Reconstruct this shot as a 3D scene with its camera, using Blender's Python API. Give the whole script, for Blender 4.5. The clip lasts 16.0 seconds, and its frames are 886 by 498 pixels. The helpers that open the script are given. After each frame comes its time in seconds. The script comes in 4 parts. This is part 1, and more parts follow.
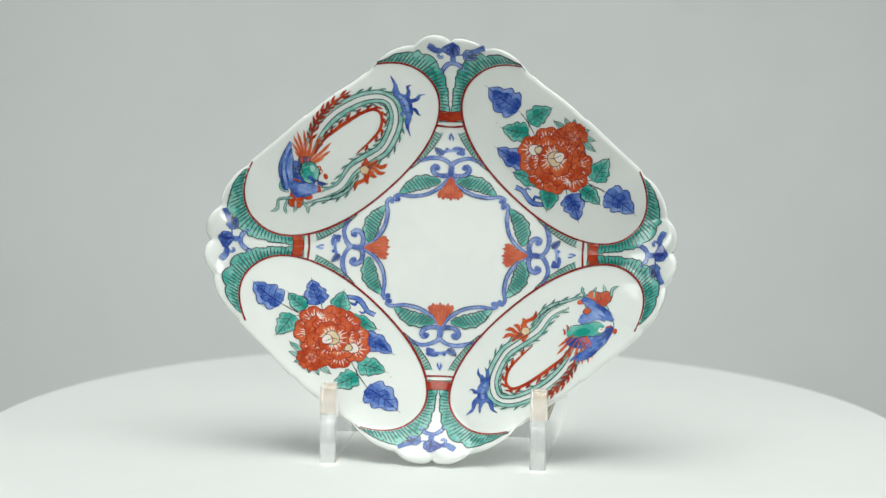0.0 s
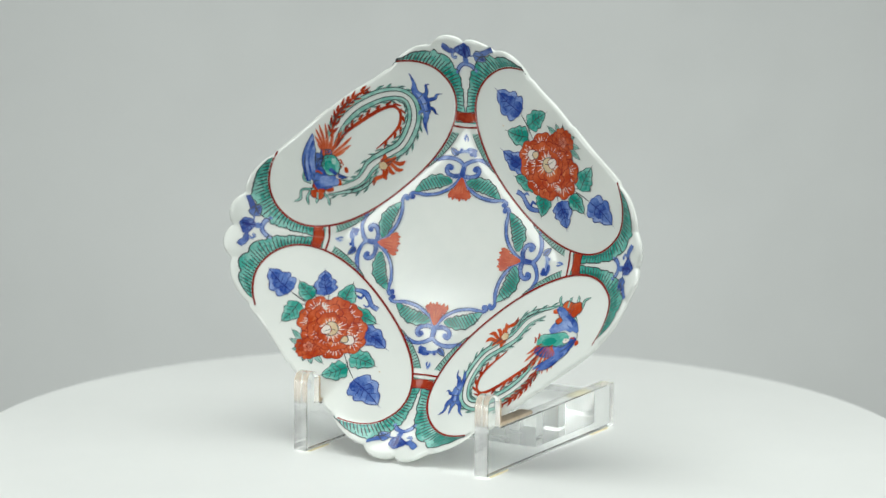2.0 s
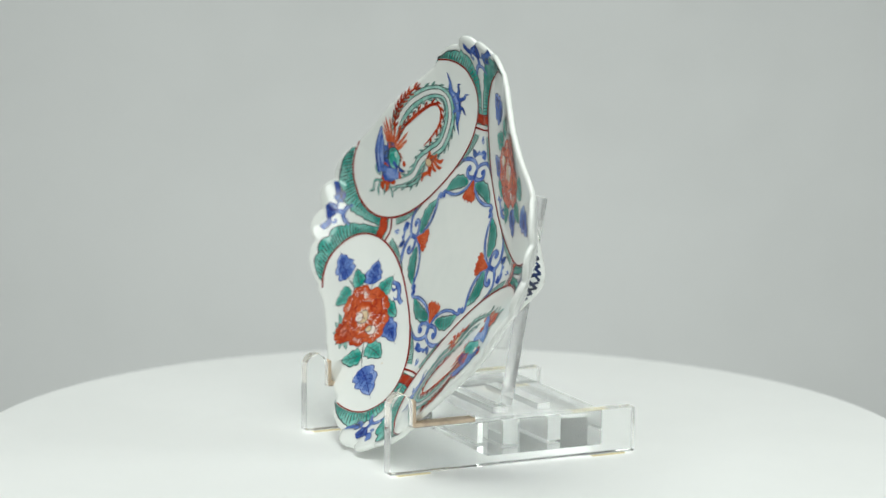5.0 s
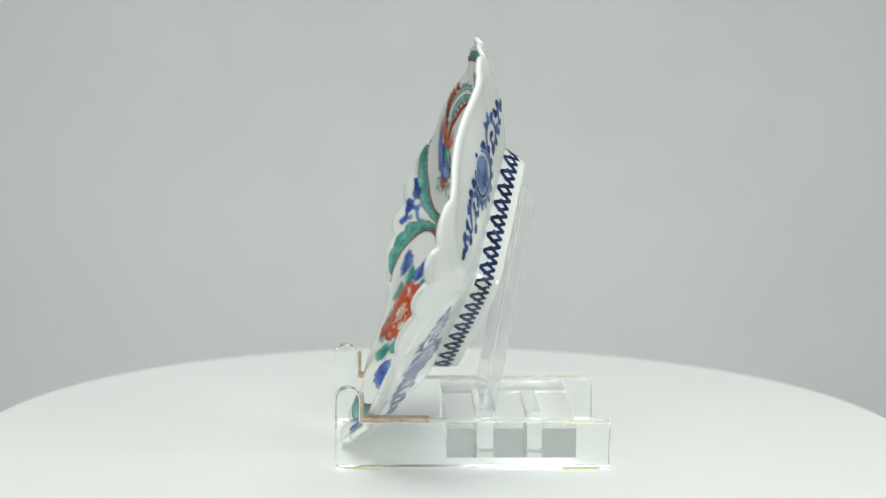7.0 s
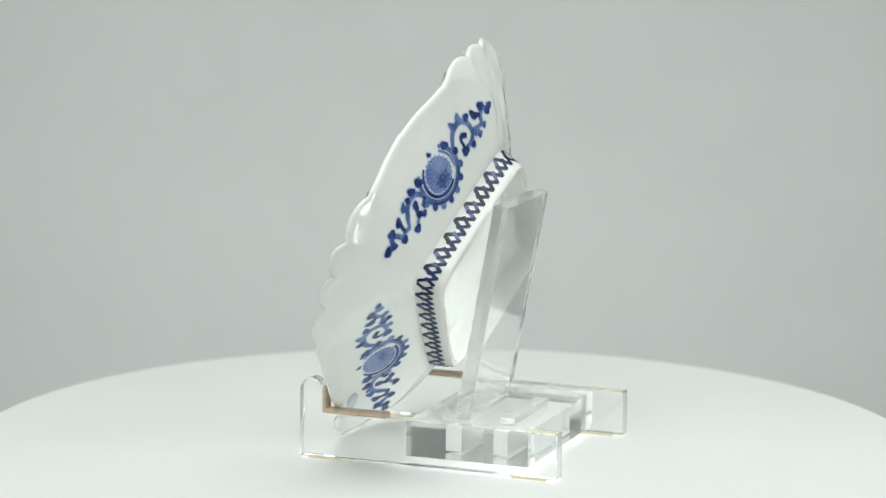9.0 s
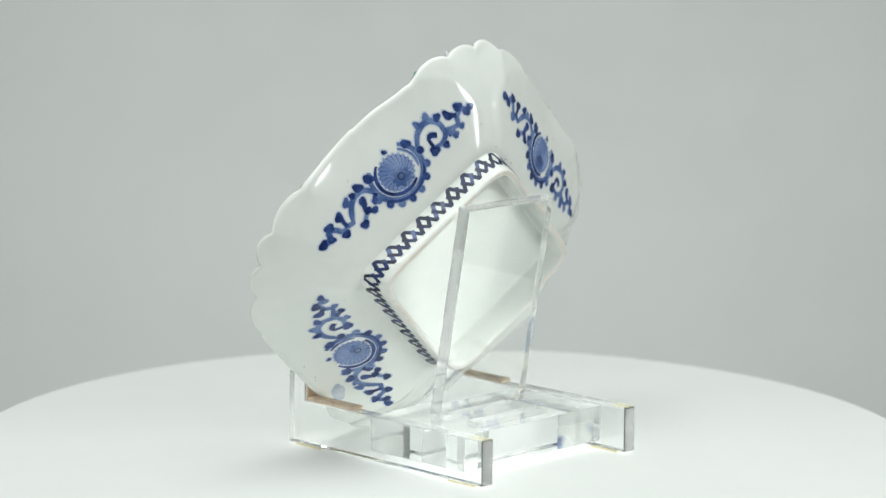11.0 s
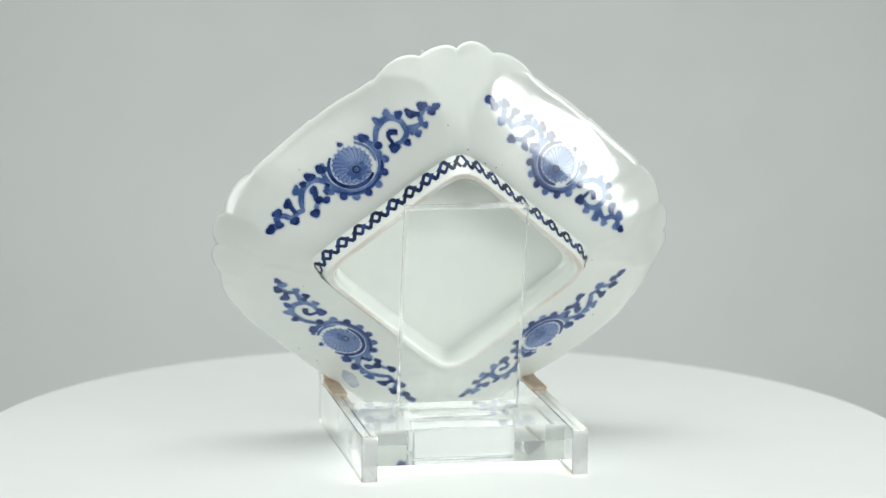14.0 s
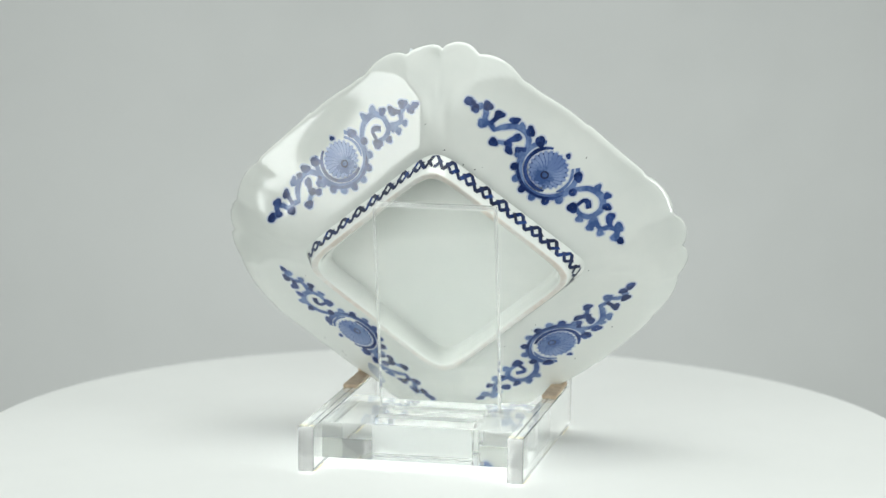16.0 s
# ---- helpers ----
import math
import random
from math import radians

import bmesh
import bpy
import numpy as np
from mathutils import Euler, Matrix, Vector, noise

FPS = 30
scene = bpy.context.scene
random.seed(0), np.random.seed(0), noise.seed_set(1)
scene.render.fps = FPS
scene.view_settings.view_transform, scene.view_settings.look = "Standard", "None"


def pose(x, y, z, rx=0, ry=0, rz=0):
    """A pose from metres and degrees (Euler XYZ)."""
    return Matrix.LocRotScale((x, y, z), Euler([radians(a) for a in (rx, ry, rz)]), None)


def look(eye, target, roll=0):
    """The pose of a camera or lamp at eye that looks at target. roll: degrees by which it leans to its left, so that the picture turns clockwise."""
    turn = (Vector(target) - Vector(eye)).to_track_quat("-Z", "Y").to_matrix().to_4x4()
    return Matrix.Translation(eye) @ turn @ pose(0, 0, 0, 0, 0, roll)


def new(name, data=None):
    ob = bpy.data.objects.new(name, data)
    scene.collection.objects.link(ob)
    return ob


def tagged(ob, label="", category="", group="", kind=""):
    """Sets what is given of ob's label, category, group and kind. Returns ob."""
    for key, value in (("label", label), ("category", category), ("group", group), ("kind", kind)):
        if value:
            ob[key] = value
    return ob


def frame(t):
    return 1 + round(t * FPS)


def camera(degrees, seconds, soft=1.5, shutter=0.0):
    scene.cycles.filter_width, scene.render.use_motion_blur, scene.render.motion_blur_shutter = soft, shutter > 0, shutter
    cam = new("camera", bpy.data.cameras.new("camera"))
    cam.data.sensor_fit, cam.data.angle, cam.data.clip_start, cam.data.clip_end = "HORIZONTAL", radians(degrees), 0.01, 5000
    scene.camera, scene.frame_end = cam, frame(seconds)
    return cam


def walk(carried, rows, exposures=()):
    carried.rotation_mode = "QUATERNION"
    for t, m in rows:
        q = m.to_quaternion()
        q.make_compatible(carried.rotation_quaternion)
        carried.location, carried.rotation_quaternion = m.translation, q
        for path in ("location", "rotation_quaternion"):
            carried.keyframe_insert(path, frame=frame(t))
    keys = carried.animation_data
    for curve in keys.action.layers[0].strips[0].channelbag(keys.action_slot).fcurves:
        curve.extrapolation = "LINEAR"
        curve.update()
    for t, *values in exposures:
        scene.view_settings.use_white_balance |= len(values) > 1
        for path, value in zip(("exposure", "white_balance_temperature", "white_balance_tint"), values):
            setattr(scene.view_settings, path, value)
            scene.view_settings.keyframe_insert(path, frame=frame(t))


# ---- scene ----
cam = camera(16.22, 16.0, soft=1.45)
EYE = Vector((0.0, -1.45, 0.3427))
PITCH, YAW = radians(-9.76), radians(0.062)
AIM = EYE + Vector((-math.sin(YAW) * math.cos(PITCH), math.cos(YAW) * math.cos(PITCH), math.sin(PITCH)))
CAMERA_POSE = look(EYE, AIM, 0.507)
walk(cam, [(0.0, CAMERA_POSE), (16.0, CAMERA_POSE)])
scene.view_settings.exposure = 0.30
cam.data.dof.use_dof, cam.data.dof.focus_distance, cam.data.dof.aperture_fstop = True, 1.445, 9.0
scene.cycles.max_bounces, scene.cycles.transmission_bounces, scene.cycles.glossy_bounces = 28, 28, 12

TURN = 11.597          # degrees a second, clockwise seen from above

# ---- light: a studio with two softboxes, an overhead one and two added fills ----
world = bpy.data.worlds.new("studio_air")
scene.world = world
world.use_nodes = True
world.node_tree.nodes["Background"].inputs["Color"].default_value = (0.93, 1.0, 0.97, 1)
world.node_tree.nodes["Background"].inputs["Strength"].default_value = 0.25


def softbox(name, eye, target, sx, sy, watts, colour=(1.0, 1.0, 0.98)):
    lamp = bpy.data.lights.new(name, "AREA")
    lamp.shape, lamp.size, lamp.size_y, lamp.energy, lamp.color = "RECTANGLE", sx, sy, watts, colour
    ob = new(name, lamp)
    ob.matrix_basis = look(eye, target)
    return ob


TINT = (0.950, 1.0, 0.970)
softbox("softbox_left", (-1.03, -0.61, 0.28), (0, 0, 0.20), 0.44, 0.46, 3.3, TINT)
softbox("softbox_right", (1.10, -0.45, 0.30), (0, 0, 0.20), 0.29, 0.40, 4.6, TINT)
softbox("softbox_top", (0.0, -0.12, 1.45), (0, -0.05, 0.0), 1.5, 1.2, 17.5, TINT)
# added fill behind the camera, no known source; lifts the dish's shaded faces
softbox("front_fill", (0.0, -1.75, 0.85), (0, 0, 0.1), 2.6, 0.8, 6.5, TINT)
# added lamp, hidden below the table top, that only brightens the paper
softbox("backdrop_fill", (0.0, 0.72, -0.55), (0, 2.3, 0.35), 1.0, 0.3, 16.6, TINT)


# ---- materials ----
def material(name, colour, rough=0.5, metal=0.0, second=None, scale=60.0, amount=0.5, bump=0.0, bump_scale=200.0, coat=0.0, spec=0.5):
    """A surface of two tones mingled at two scales, with a fine relief."""
    m = bpy.data.materials.new(name)
    m.use_nodes = True
    nt = m.node_tree
    b = nt.nodes["Principled BSDF"]
    b.inputs["Roughness"].default_value = rough
    b.inputs["Metallic"].default_value = metal
    b.inputs["Coat Weight"].default_value = coat
    b.inputs["Coat Roughness"].default_value = 0.06
    b.inputs["Specular IOR Level"].default_value = spec
    b.inputs["Base Color"].default_value = (*colour, 1)
    co = nt.nodes.new("ShaderNodeTexCoord")
    if second:
        n1 = nt.nodes.new("ShaderNodeTexNoise")
        n1.inputs["Scale"].default_value, n1.inputs["Detail"].default_value = scale, 5
        n2 = nt.nodes.new("ShaderNodeTexNoise")
        n2.inputs["Scale"].default_value, n2.inputs["Detail"].default_value = scale * 7, 3
        add = nt.nodes.new("ShaderNodeMath")
        add.operation = "MULTIPLY_ADD"
        add.inputs[1].default_value = 0.35
        ramp = nt.nodes.new("ShaderNodeValToRGB")
        ramp.color_ramp.elements[0].position, ramp.color_ramp.elements[1].position = 0.57, 0.80
        ramp.color_ramp.elements[0].color = (*colour, 1)
        ramp.color_ramp.elements[1].color = tuple(c + (d - c) * amount for c, d in zip(colour, second)) + (1,)
        for n in (n1, n2):
            nt.links.new(co.outputs["Object"], n.inputs["Vector"])
        nt.links.new(n2.outputs["Fac"], add.inputs[0])
        nt.links.new(n1.outputs["Fac"], add.inputs[2])
        nt.links.new(add.outputs[0], ramp.inputs["Fac"])
        nt.links.new(ramp.outputs["Color"], b.inputs["Base Color"])
    if bump:
        n3 = nt.nodes.new("ShaderNodeTexNoise")
        n3.inputs["Scale"].default_value, n3.inputs["Detail"].default_value = bump_scale, 4
        bp = nt.nodes.new("ShaderNodeBump")
        bp.inputs["Strength"].default_value, bp.inputs["Distance"].default_value = bump, 0.001
        nt.links.new(co.outputs["Object"], n3.inputs["Vector"])
        nt.links.new(n3.outputs["Fac"], bp.inputs["Height"])
        nt.links.new(bp.outputs["Normal"], b.inputs["Normal"])
    return m


PORCELAIN = material("porcelain_glaze", (0.80, 0.82, 0.785), 0.12, second=(0.74, 0.77, 0.74), scale=18, amount=0.6, bump=0.22, bump_scale=38, coat=0.25)
BISCUIT = material("unglazed_foot", (0.78, 0.78, 0.75), 0.5, second=(0.58, 0.43, 0.31), scale=45, amount=0.4, bump=0.3, bump_scale=900)
RED = material("iron_red", (0.46, 0.052, 0.012), 0.2, second=(0.63, 0.13, 0.045), scale=160, amount=0.9, bump=0.05)
RED_WARM = material("iron_red_thin", (0.58, 0.115, 0.030), 0.2, second=(0.70, 0.22, 0.08), scale=200, amount=0.9)
RED_PALE = material("iron_red_wash", (0.60, 0.13, 0.06), 0.22, second=(0.78, 0.36, 0.24), scale=220, amount=0.9)
RED_BAND = material("iron_red_band", (0.31, 0.026, 0.010), 0.18, second=(0.47, 0.062, 0.02), scale=130, amount=0.9)
RED_DARK = material("iron_red_line", (0.22, 0.014, 0.012), 0.25, second=(0.36, 0.035, 0.02), scale=300)
GREEN = material("green_enamel", (0.012, 0.27, 0.21), 0.1, second=(0.13, 0.47, 0.40), scale=90, amount=0.9, bump=0.08)
GREEN_BORDER = material("border_green_enamel", (0.065, 0.38, 0.31), 0.1, second=(0.28, 0.60, 0.53), scale=90, amount=0.9, bump=0.08)
GREEN_PALE = material("pale_green_enamel", (0.19, 0.46, 0.39), 0.1, second=(0.45, 0.66, 0.60), scale=200, amount=0.8)
BLUE = material("blue_enamel", (0.024, 0.062, 0.30), 0.1, second=(0.13, 0.23, 0.55), scale=150, amount=0.9, bump=0.08)
BLUE_DARK = material("pooled_blue_enamel", (0.018, 0.028, 0.17), 0.1, second=(0.04, 0.06, 0.28), scale=200)
BLUE_PALE = material("pale_blue_enamel", (0.09, 0.175, 0.49), 0.12, second=(0.31, 0.41, 0.68), scale=160, amount=0.9)
COBALT = material("underglaze_cobalt", (0.012, 0.026, 0.105), 0.1, second=(0.045, 0.085, 0.26), scale=160, amount=1.0, coat=0.1)
COBALT_PALE = material("underglaze_cobalt_wash", (0.058, 0.108, 0.275), 0.1, second=(0.17, 0.25, 0.46), scale=140, amount=1.0, coat=0.1)
COBALT_WASH = material("pale_cobalt_wash", (0.14, 0.21, 0.43), 0.1, second=(0.26, 0.34, 0.56), scale=120, amount=1.0, coat=0.1)
SMUDGE = material("grey_blue_smudge", (0.40, 0.46, 0.56), 0.12, second=(0.58, 0.62, 0.67), scale=110, amount=1.0, coat=0.25)
COBALT_HALO = material("cobalt_bleed", (0.50, 0.56, 0.70), 0.12, second=(0.62, 0.67, 0.74), scale=200, amount=1.0, coat=0.3)
COBALT_DARK = material("underglaze_cobalt_dark", (0.004, 0.008, 0.032), 0.35, second=(0.014, 0.03, 0.11), scale=170, amount=1.0, spec=0.4)
INK = material("black_line", (0.02, 0.025, 0.03), 0.3, second=(0.06, 0.07, 0.08), scale=250)
STRAW = material("straw_yellow", (0.66, 0.50, 0.30), 0.25, second=(0.78, 0.66, 0.48), scale=250)
GLAZE_BLUSH = material("blue_blushed_glaze", (0.66, 0.71, 0.76), 0.12, second=(0.74, 0.77, 0.77), scale=140, amount=1.0, coat=0.25)
WHITE_LINE = material("white_streak", (0.80, 0.72, 0.66), 0.2)
TABLE = material("white_laminate", (0.79, 0.80, 0.785), 0.5, second=(0.77, 0.78, 0.765), scale=6, amount=0.8, bump=0.03, bump_scale=700)
PAPER = material("grey_backdrop_paper", (0.478, 0.486, 0.482), 0.9, second=(0.448, 0.456, 0.452), scale=2, amount=0.8)
STUDIO = material("grey_studio_wall", (0.27, 0.275, 0.27), 0.9, second=(0.22, 0.225, 0.22), scale=1.5, amount=0.8)
FELT = material("tan_cushion", (0.62, 0.50, 0.37), 0.75, second=(0.48, 0.36, 0.25), scale=300, amount=0.9, bump=0.4, bump_scale=1500)
BUMPER = material("yellowed_bumper", (0.70, 0.62, 0.38), 0.4, second=(0.6, 0.5, 0.28), scale=200)


def acrylic_material(name, rough, clear=1.0):
    m = bpy.data.materials.new(name)
    m.use_nodes = True
    nt = m.node_tree
    b = nt.nodes["Principled BSDF"]
    b.inputs["Base Color"].default_value = (0.985, 0.995, 0.988, 1)
    b.inputs["Transmission Weight"].default_value = clear
    b.inputs["IOR"].default_value = 1.49
    b.inputs["Roughness"].default_value = rough
    n = nt.nodes.new("ShaderNodeTexNoise")
    n.inputs["Scale"].default_value = 60
    bp = nt.nodes.new("ShaderNodeBump")
    bp.inputs["Strength"].default_value, bp.inputs["Distance"].default_value = 0.012, 0.0005
    nt.links.new(n.outputs["Fac"], bp.inputs["Height"])
    nt.links.new(bp.outputs["Normal"], b.inputs["Normal"])
    return m


def thin_acrylic(name, rough, clear, straight):
    """Thin clear acrylic: a share of the light passes straight on."""
    m = acrylic_material(name, rough, clear)
    nt = m.node_tree
    mix, plain = nt.nodes.new("ShaderNodeMixShader"), nt.nodes.new("ShaderNodeBsdfTransparent")
    mix.inputs["Fac"].default_value = straight
    nt.links.new(nt.nodes["Principled BSDF"].outputs[0], mix.inputs[1])
    nt.links.new(plain.outputs[0], mix.inputs[2])
    nt.links.new(mix.outputs[0], nt.nodes["Material Output"].inputs["Surface"])
    return m


ACRYLIC = acrylic_material("clear_acrylic", 0.01)
FROSTED = acrylic_material("milled_acrylic", 0.35, 0.88)
EDGE = thin_acrylic("cut_acrylic_end", 0.15, 0.65, 0.3)
SAWN = thin_acrylic("sawn_acrylic_edge", 0.25, 0.75, 0.45)


# ---- building helpers ----
def part(name, bm, mats, parent, label="", smooth=True, m=None):
    """Links a bmesh as one mesh object under a thing or a part."""
    me = bpy.data.meshes.new(name)
    for f in bm.faces:
        f.smooth = smooth
    bm.to_mesh(me)
    bm.free()
    for mat in (mats if isinstance(mats, (list, tuple)) else [mats]):
        me.materials.append(mat)
    ob = new(name, me)
    ob.parent = parent
    if m is not None:
        ob.matrix_basis = m
    if label:
        ob["label"] = label
    return ob


def smoothstep(a, b, x):
    t = min(1.0, max(0.0, (x - a) / (b - a)))
    return t * t * (3 - 2 * t)


def lathe(profile, steps=128):
    """A closed body of revolution from (radius, height) pairs that begin and end on the axis."""
    bm = bmesh.new()
    rings = []
    for r, z in profile:
        if r < 1e-6:
            rings.append([bm.verts.new((0, 0, z))])
        else:
            rings.append([bm.verts.new((r * math.cos(2 * math.pi * k / steps), r * math.sin(2 * math.pi * k / steps), z)) for k in range(steps)])
    for p, q in zip(rings, rings[1:]):
        for k in range(steps):
            j = (k + 1) % steps
            vs = [p[k % len(p)], p[j % len(p)], q[j % len(q)], q[k % len(q)]]
            vs = list(dict.fromkeys(vs))
            if len(vs) > 2:
                bm.faces.new(vs)
    bmesh.ops.recalc_face_normals(bm, faces=bm.faces)
    return bm


# ---- studio ----
def box_bm(x0, x1, y0, y1, z0, z1, bevel=0.0, segments=2):
    bm = bmesh.new()
    bmesh.ops.create_cube(bm, size=1.0)
    for v in bm.verts:
        v.co = ((x0 + x1) / 2 + v.co.x * (x1 - x0), (y0 + y1) / 2 + v.co.y * (y1 - y0), (z0 + z1) / 2 + v.co.z * (z1 - z0))
    if bevel:
        bmesh.ops.bevel(bm, geom=list(bm.edges), offset=bevel, segments=segments, affect="EDGES", profile=0.5)
    return bm


def build_studio():
    low = -0.75
    for name, b in (("floor", (-1.8, 1.8, -2.3, 2.5, low - 0.1, low)), ("ceiling", (-1.8, 1.8, -2.3, 2.5, 1.8, 1.9)),
                    ("wall_west", (-1.9, -1.8, -2.3, 2.5, low, 1.8)), ("wall_east", (1.8, 1.9, -2.3, 2.5, low, 1.8)),
                    ("wall_south", (-1.9, 1.9, -2.4, -2.3, low, 1.8)), ("wall_north", (-1.9, 1.9, 2.5, 2.6, low, 1.8))):
        tagged(part(name, box_bm(*b), STUDIO, None, smooth=False), "plain mid-grey painted studio " + name.split("_")[0], name.split("_")[0], kind="structure")
    # paper sweep that hangs behind the turntable and curves out over the floor
    bm = bmesh.new()
    rows = []
    prof = [(2.3, 1.75), (2.3, 1.2), (2.3, 0.4), (2.3, -0.1)]
    prof += [(1.8 + 0.5 * math.cos(a), -0.24 - 0.5 * math.sin(a)) for a in [math.pi / 2 * k / 12 for k in range(13)]]
    prof += [(1.2, -0.74), (0.6, -0.74)]
    for y, z in prof:
        rows.append([bm.verts.new((x, y, z)) for x in (-1.7, -0.9, 0, 0.9, 1.7)])
    for p, q in zip(rows, rows[1:]):
        for k in range(4):
            bm.faces.new((p[k], p[k + 1], q[k + 1], q[k]))
    bmesh.ops.recalc_face_normals(bm, faces=bm.faces)
    bmesh.ops.solidify(bm, geom=list(bm.faces), thickness=0.002)
    tagged(part("backdrop", bm, PAPER, None), "seamless pale grey paper backdrop behind the turntable", "backdrop", kind="structure")


build_studio()


# ---- turntable ----
LEVEL = -0.001         # height of the turntable's top


def build_turntable():
    hub = tagged(new("turntable"), "round white turntable with a smooth matt top", "turntable")
    R, h, e = 0.2310, 0.018, 0.004
    prof = [(0, 0), (0.1, 0), (R - e, 0)]
    prof += [(R - e + e * math.sin(a), -e + e * math.cos(a)) for a in [math.pi / 2 * k / 6 for k in range(1, 7)]]
    prof += [(R, -h + 0.002), (R - 0.002, -h), (0, -h)]
    prof = [(r, z + LEVEL) for r, z in prof]
    h -= LEVEL
    part("top", lathe(prof, 192), TABLE, hub)
    part("base", lathe([(0, -h), (0.13, -h), (0.13, -0.05), (0.15, -0.055), (0.15, -0.75), (0, -0.75)], 96), TABLE, hub, "white round pedestal under the top")
    return hub


TURNTABLE = build_turntable()

# ---- acrylic stand ----
STAND_YAW = -6.5


def profile_solid(outline, x0, x1, bevel=0.0004):
    """A plate of the (y, z) outline, from x0 to x1, with slightly broken edges."""
    bm = bmesh.new()
    a = [bm.verts.new((x0, y, z)) for y, z in outline]
    b = [bm.verts.new((x1, y, z)) for y, z in outline]
    bm.faces.new(a)
    bm.faces.new(list(reversed(b)))
    for k in range(len(a)):
        j = (k + 1) % len(a)
        bm.faces.new((a[k], b[k], b[j], a[j]))
    bmesh.ops.recalc_face_normals(bm, faces=bm.faces)
    if bevel:
        sharp = [e for e in bm.edges if e.is_manifold and e.calc_face_angle() > 0.6]
        bmesh.ops.bevel(bm, geom=sharp, offset=bevel, segments=1, affect="EDGES")
    return bm


def slotted_block(xs, ys, z0, z1, d):
    """A block with two blind slots of floor height d milled into its top; their faces are frosted."""
    bm, seen = bmesh.new(), {}

    def v(*p):
        if p not in seen:
            seen[p] = bm.verts.new(p)
        return seen[p]

    def cut(i, j):
        return i == 1 and j in (1, 3)

    for i in range(3):
        for j in range(5):
            a, b, c, e = xs[i], xs[i + 1], ys[j], ys[j + 1]
            h = d if cut(i, j) else z1
            bm.faces.new((v(a, c, h), v(b, c, h), v(b, e, h), v(a, e, h))).material_index = int(cut(i, j))
            bm.faces.new((v(a, c, z0), v(a, e, z0), v(b, e, z0), v(b, c, z0)))
            if cut(i, j):
                for p, q in (((a, c), (b, c)), ((b, c), (b, e)), ((b, e), (a, e)), ((a, e), (a, c))):
                    bm.faces.new((v(*p, d), v(*q, d), v(*q, z1), v(*p, z1))).material_index = 1
    for i in range(3):
        for c in (ys[0], ys[-1]):
            bm.faces.new((v(xs[i], c, z0), v(xs[i + 1], c, z0), v(xs[i + 1], c, z1), v(xs[i], c, z1)))
    for j in range(5):
        for a in (xs[0], xs[-1]):
            bm.faces.new((v(a, ys[j], z0), v(a, ys[j + 1], z0), v(a, ys[j + 1], z1), v(a, ys[j], z1)))
    bmesh.ops.recalc_face_normals(bm, faces=bm.faces)
    return bm


def build_stand():
    st = tagged(new("plate_stand"), "clear acrylic plate stand with tan cushioned prongs", "plate stand")
    m = pose(0.0015, 0.0110, LEVEL, 0, 0, STAND_YAW)
    L0, L1 = -0.0635, 0.0635
    T, W2 = 0.0074, 0.0525
    top, prong, pw = 0.0222, 0.0385, 0.0112
    r = pw / 2
    outline = [(L0, 0.0009), (L1, 0.0009), (L1, top), (L0 + pw + 0.0005, top), (L0 + pw, top + 0.0006)]
    outline += [(L0 + r + r * math.cos(a), prong - r + r * math.sin(a)) for a in [math.pi * k / 10 for k in range(11)]]
    for side in (-1, 1):
        x0, x1 = (side * W2, side * (W2 - T)) if side < 0 else (W2 - T, W2)
        bm = profile_solid(outline, min(x0, x1), max(x0, x1))
        for f in bm.faces:
            f.material_index = 1 if abs(f.normal.y) > 0.9 else 0
        rail = part("side_rail", bm, [ACRYLIC, EDGE], st, smooth=False, m=m)
        rail.visible_shadow = False
        c = (x0 + x1) / 2
        part("cushion", box_bm(c - T / 2 + .0003, c + T / 2 - .0003, L0 + pw + .0002, L0 + pw + .032, top + .0002, top + .0020, .0004), FELT, rail, "tan felt cushion strip")
        part("cushion", box_bm(c - T / 2 + .0003, c + T / 2 - .0003, L0 + pw + .0002, L0 + pw + .0018, top + .0021, prong - .0035, .0004), FELT, rail, "tan felt cushion strip")
        for y0, y1 in ((L0 + .004, L0 + .0205), (L1 - .022, L1 - .005)):
            part("bumper", box_bm(c - T / 2 + .0006, c + T / 2 - .0006, y0, y1, 0.0, .00085), BUMPER, rail, "thin yellowed bumper strip", smooth=False)
    # cross block, cut by two slots on its upper side
    z0, z1 = .0045, .0212
    y = [-.0120, .0026, .0104, .0262, .0330, .0480]
    d = .0054
    inner, slot = W2 - T - .00005, 0.0236
    block = part("cross_block", slotted_block((-inner, -slot, slot, inner), y, z0, z1, d), [ACRYLIC, FROSTED], st, smooth=False, m=m)
    block.visible_shadow = False
    # leaning rest in the front slot
    lean = 10.0
    # a plate with a narrower tongue that sits in the slot
    foot, tall, half, tongue = .0126, .1135, .0288, .0230
    bm = profile_solid([(tongue, 0), (tongue, foot), (half, foot), (half, tall), (-half, tall), (-half, foot), (-tongue, foot), (-tongue, 0)], -.0035, .0035, .0005)
    bmesh.ops.rotate(bm, cent=(0, 0, 0), matrix=Matrix.Rotation(math.pi / 2, 3, "Z"), verts=bm.verts)
    for f in bm.faces:
        f.material_index = 0 if abs(f.normal.y) > 0.8 else 1
    rest = part("back_rest", bm, [ACRYLIC, SAWN], st, smooth=False, m=m @ pose(-.0024, .0058, .0090, -lean, 0, 0))
    rest.visible_shadow = False
    return st


STAND = build_stand()

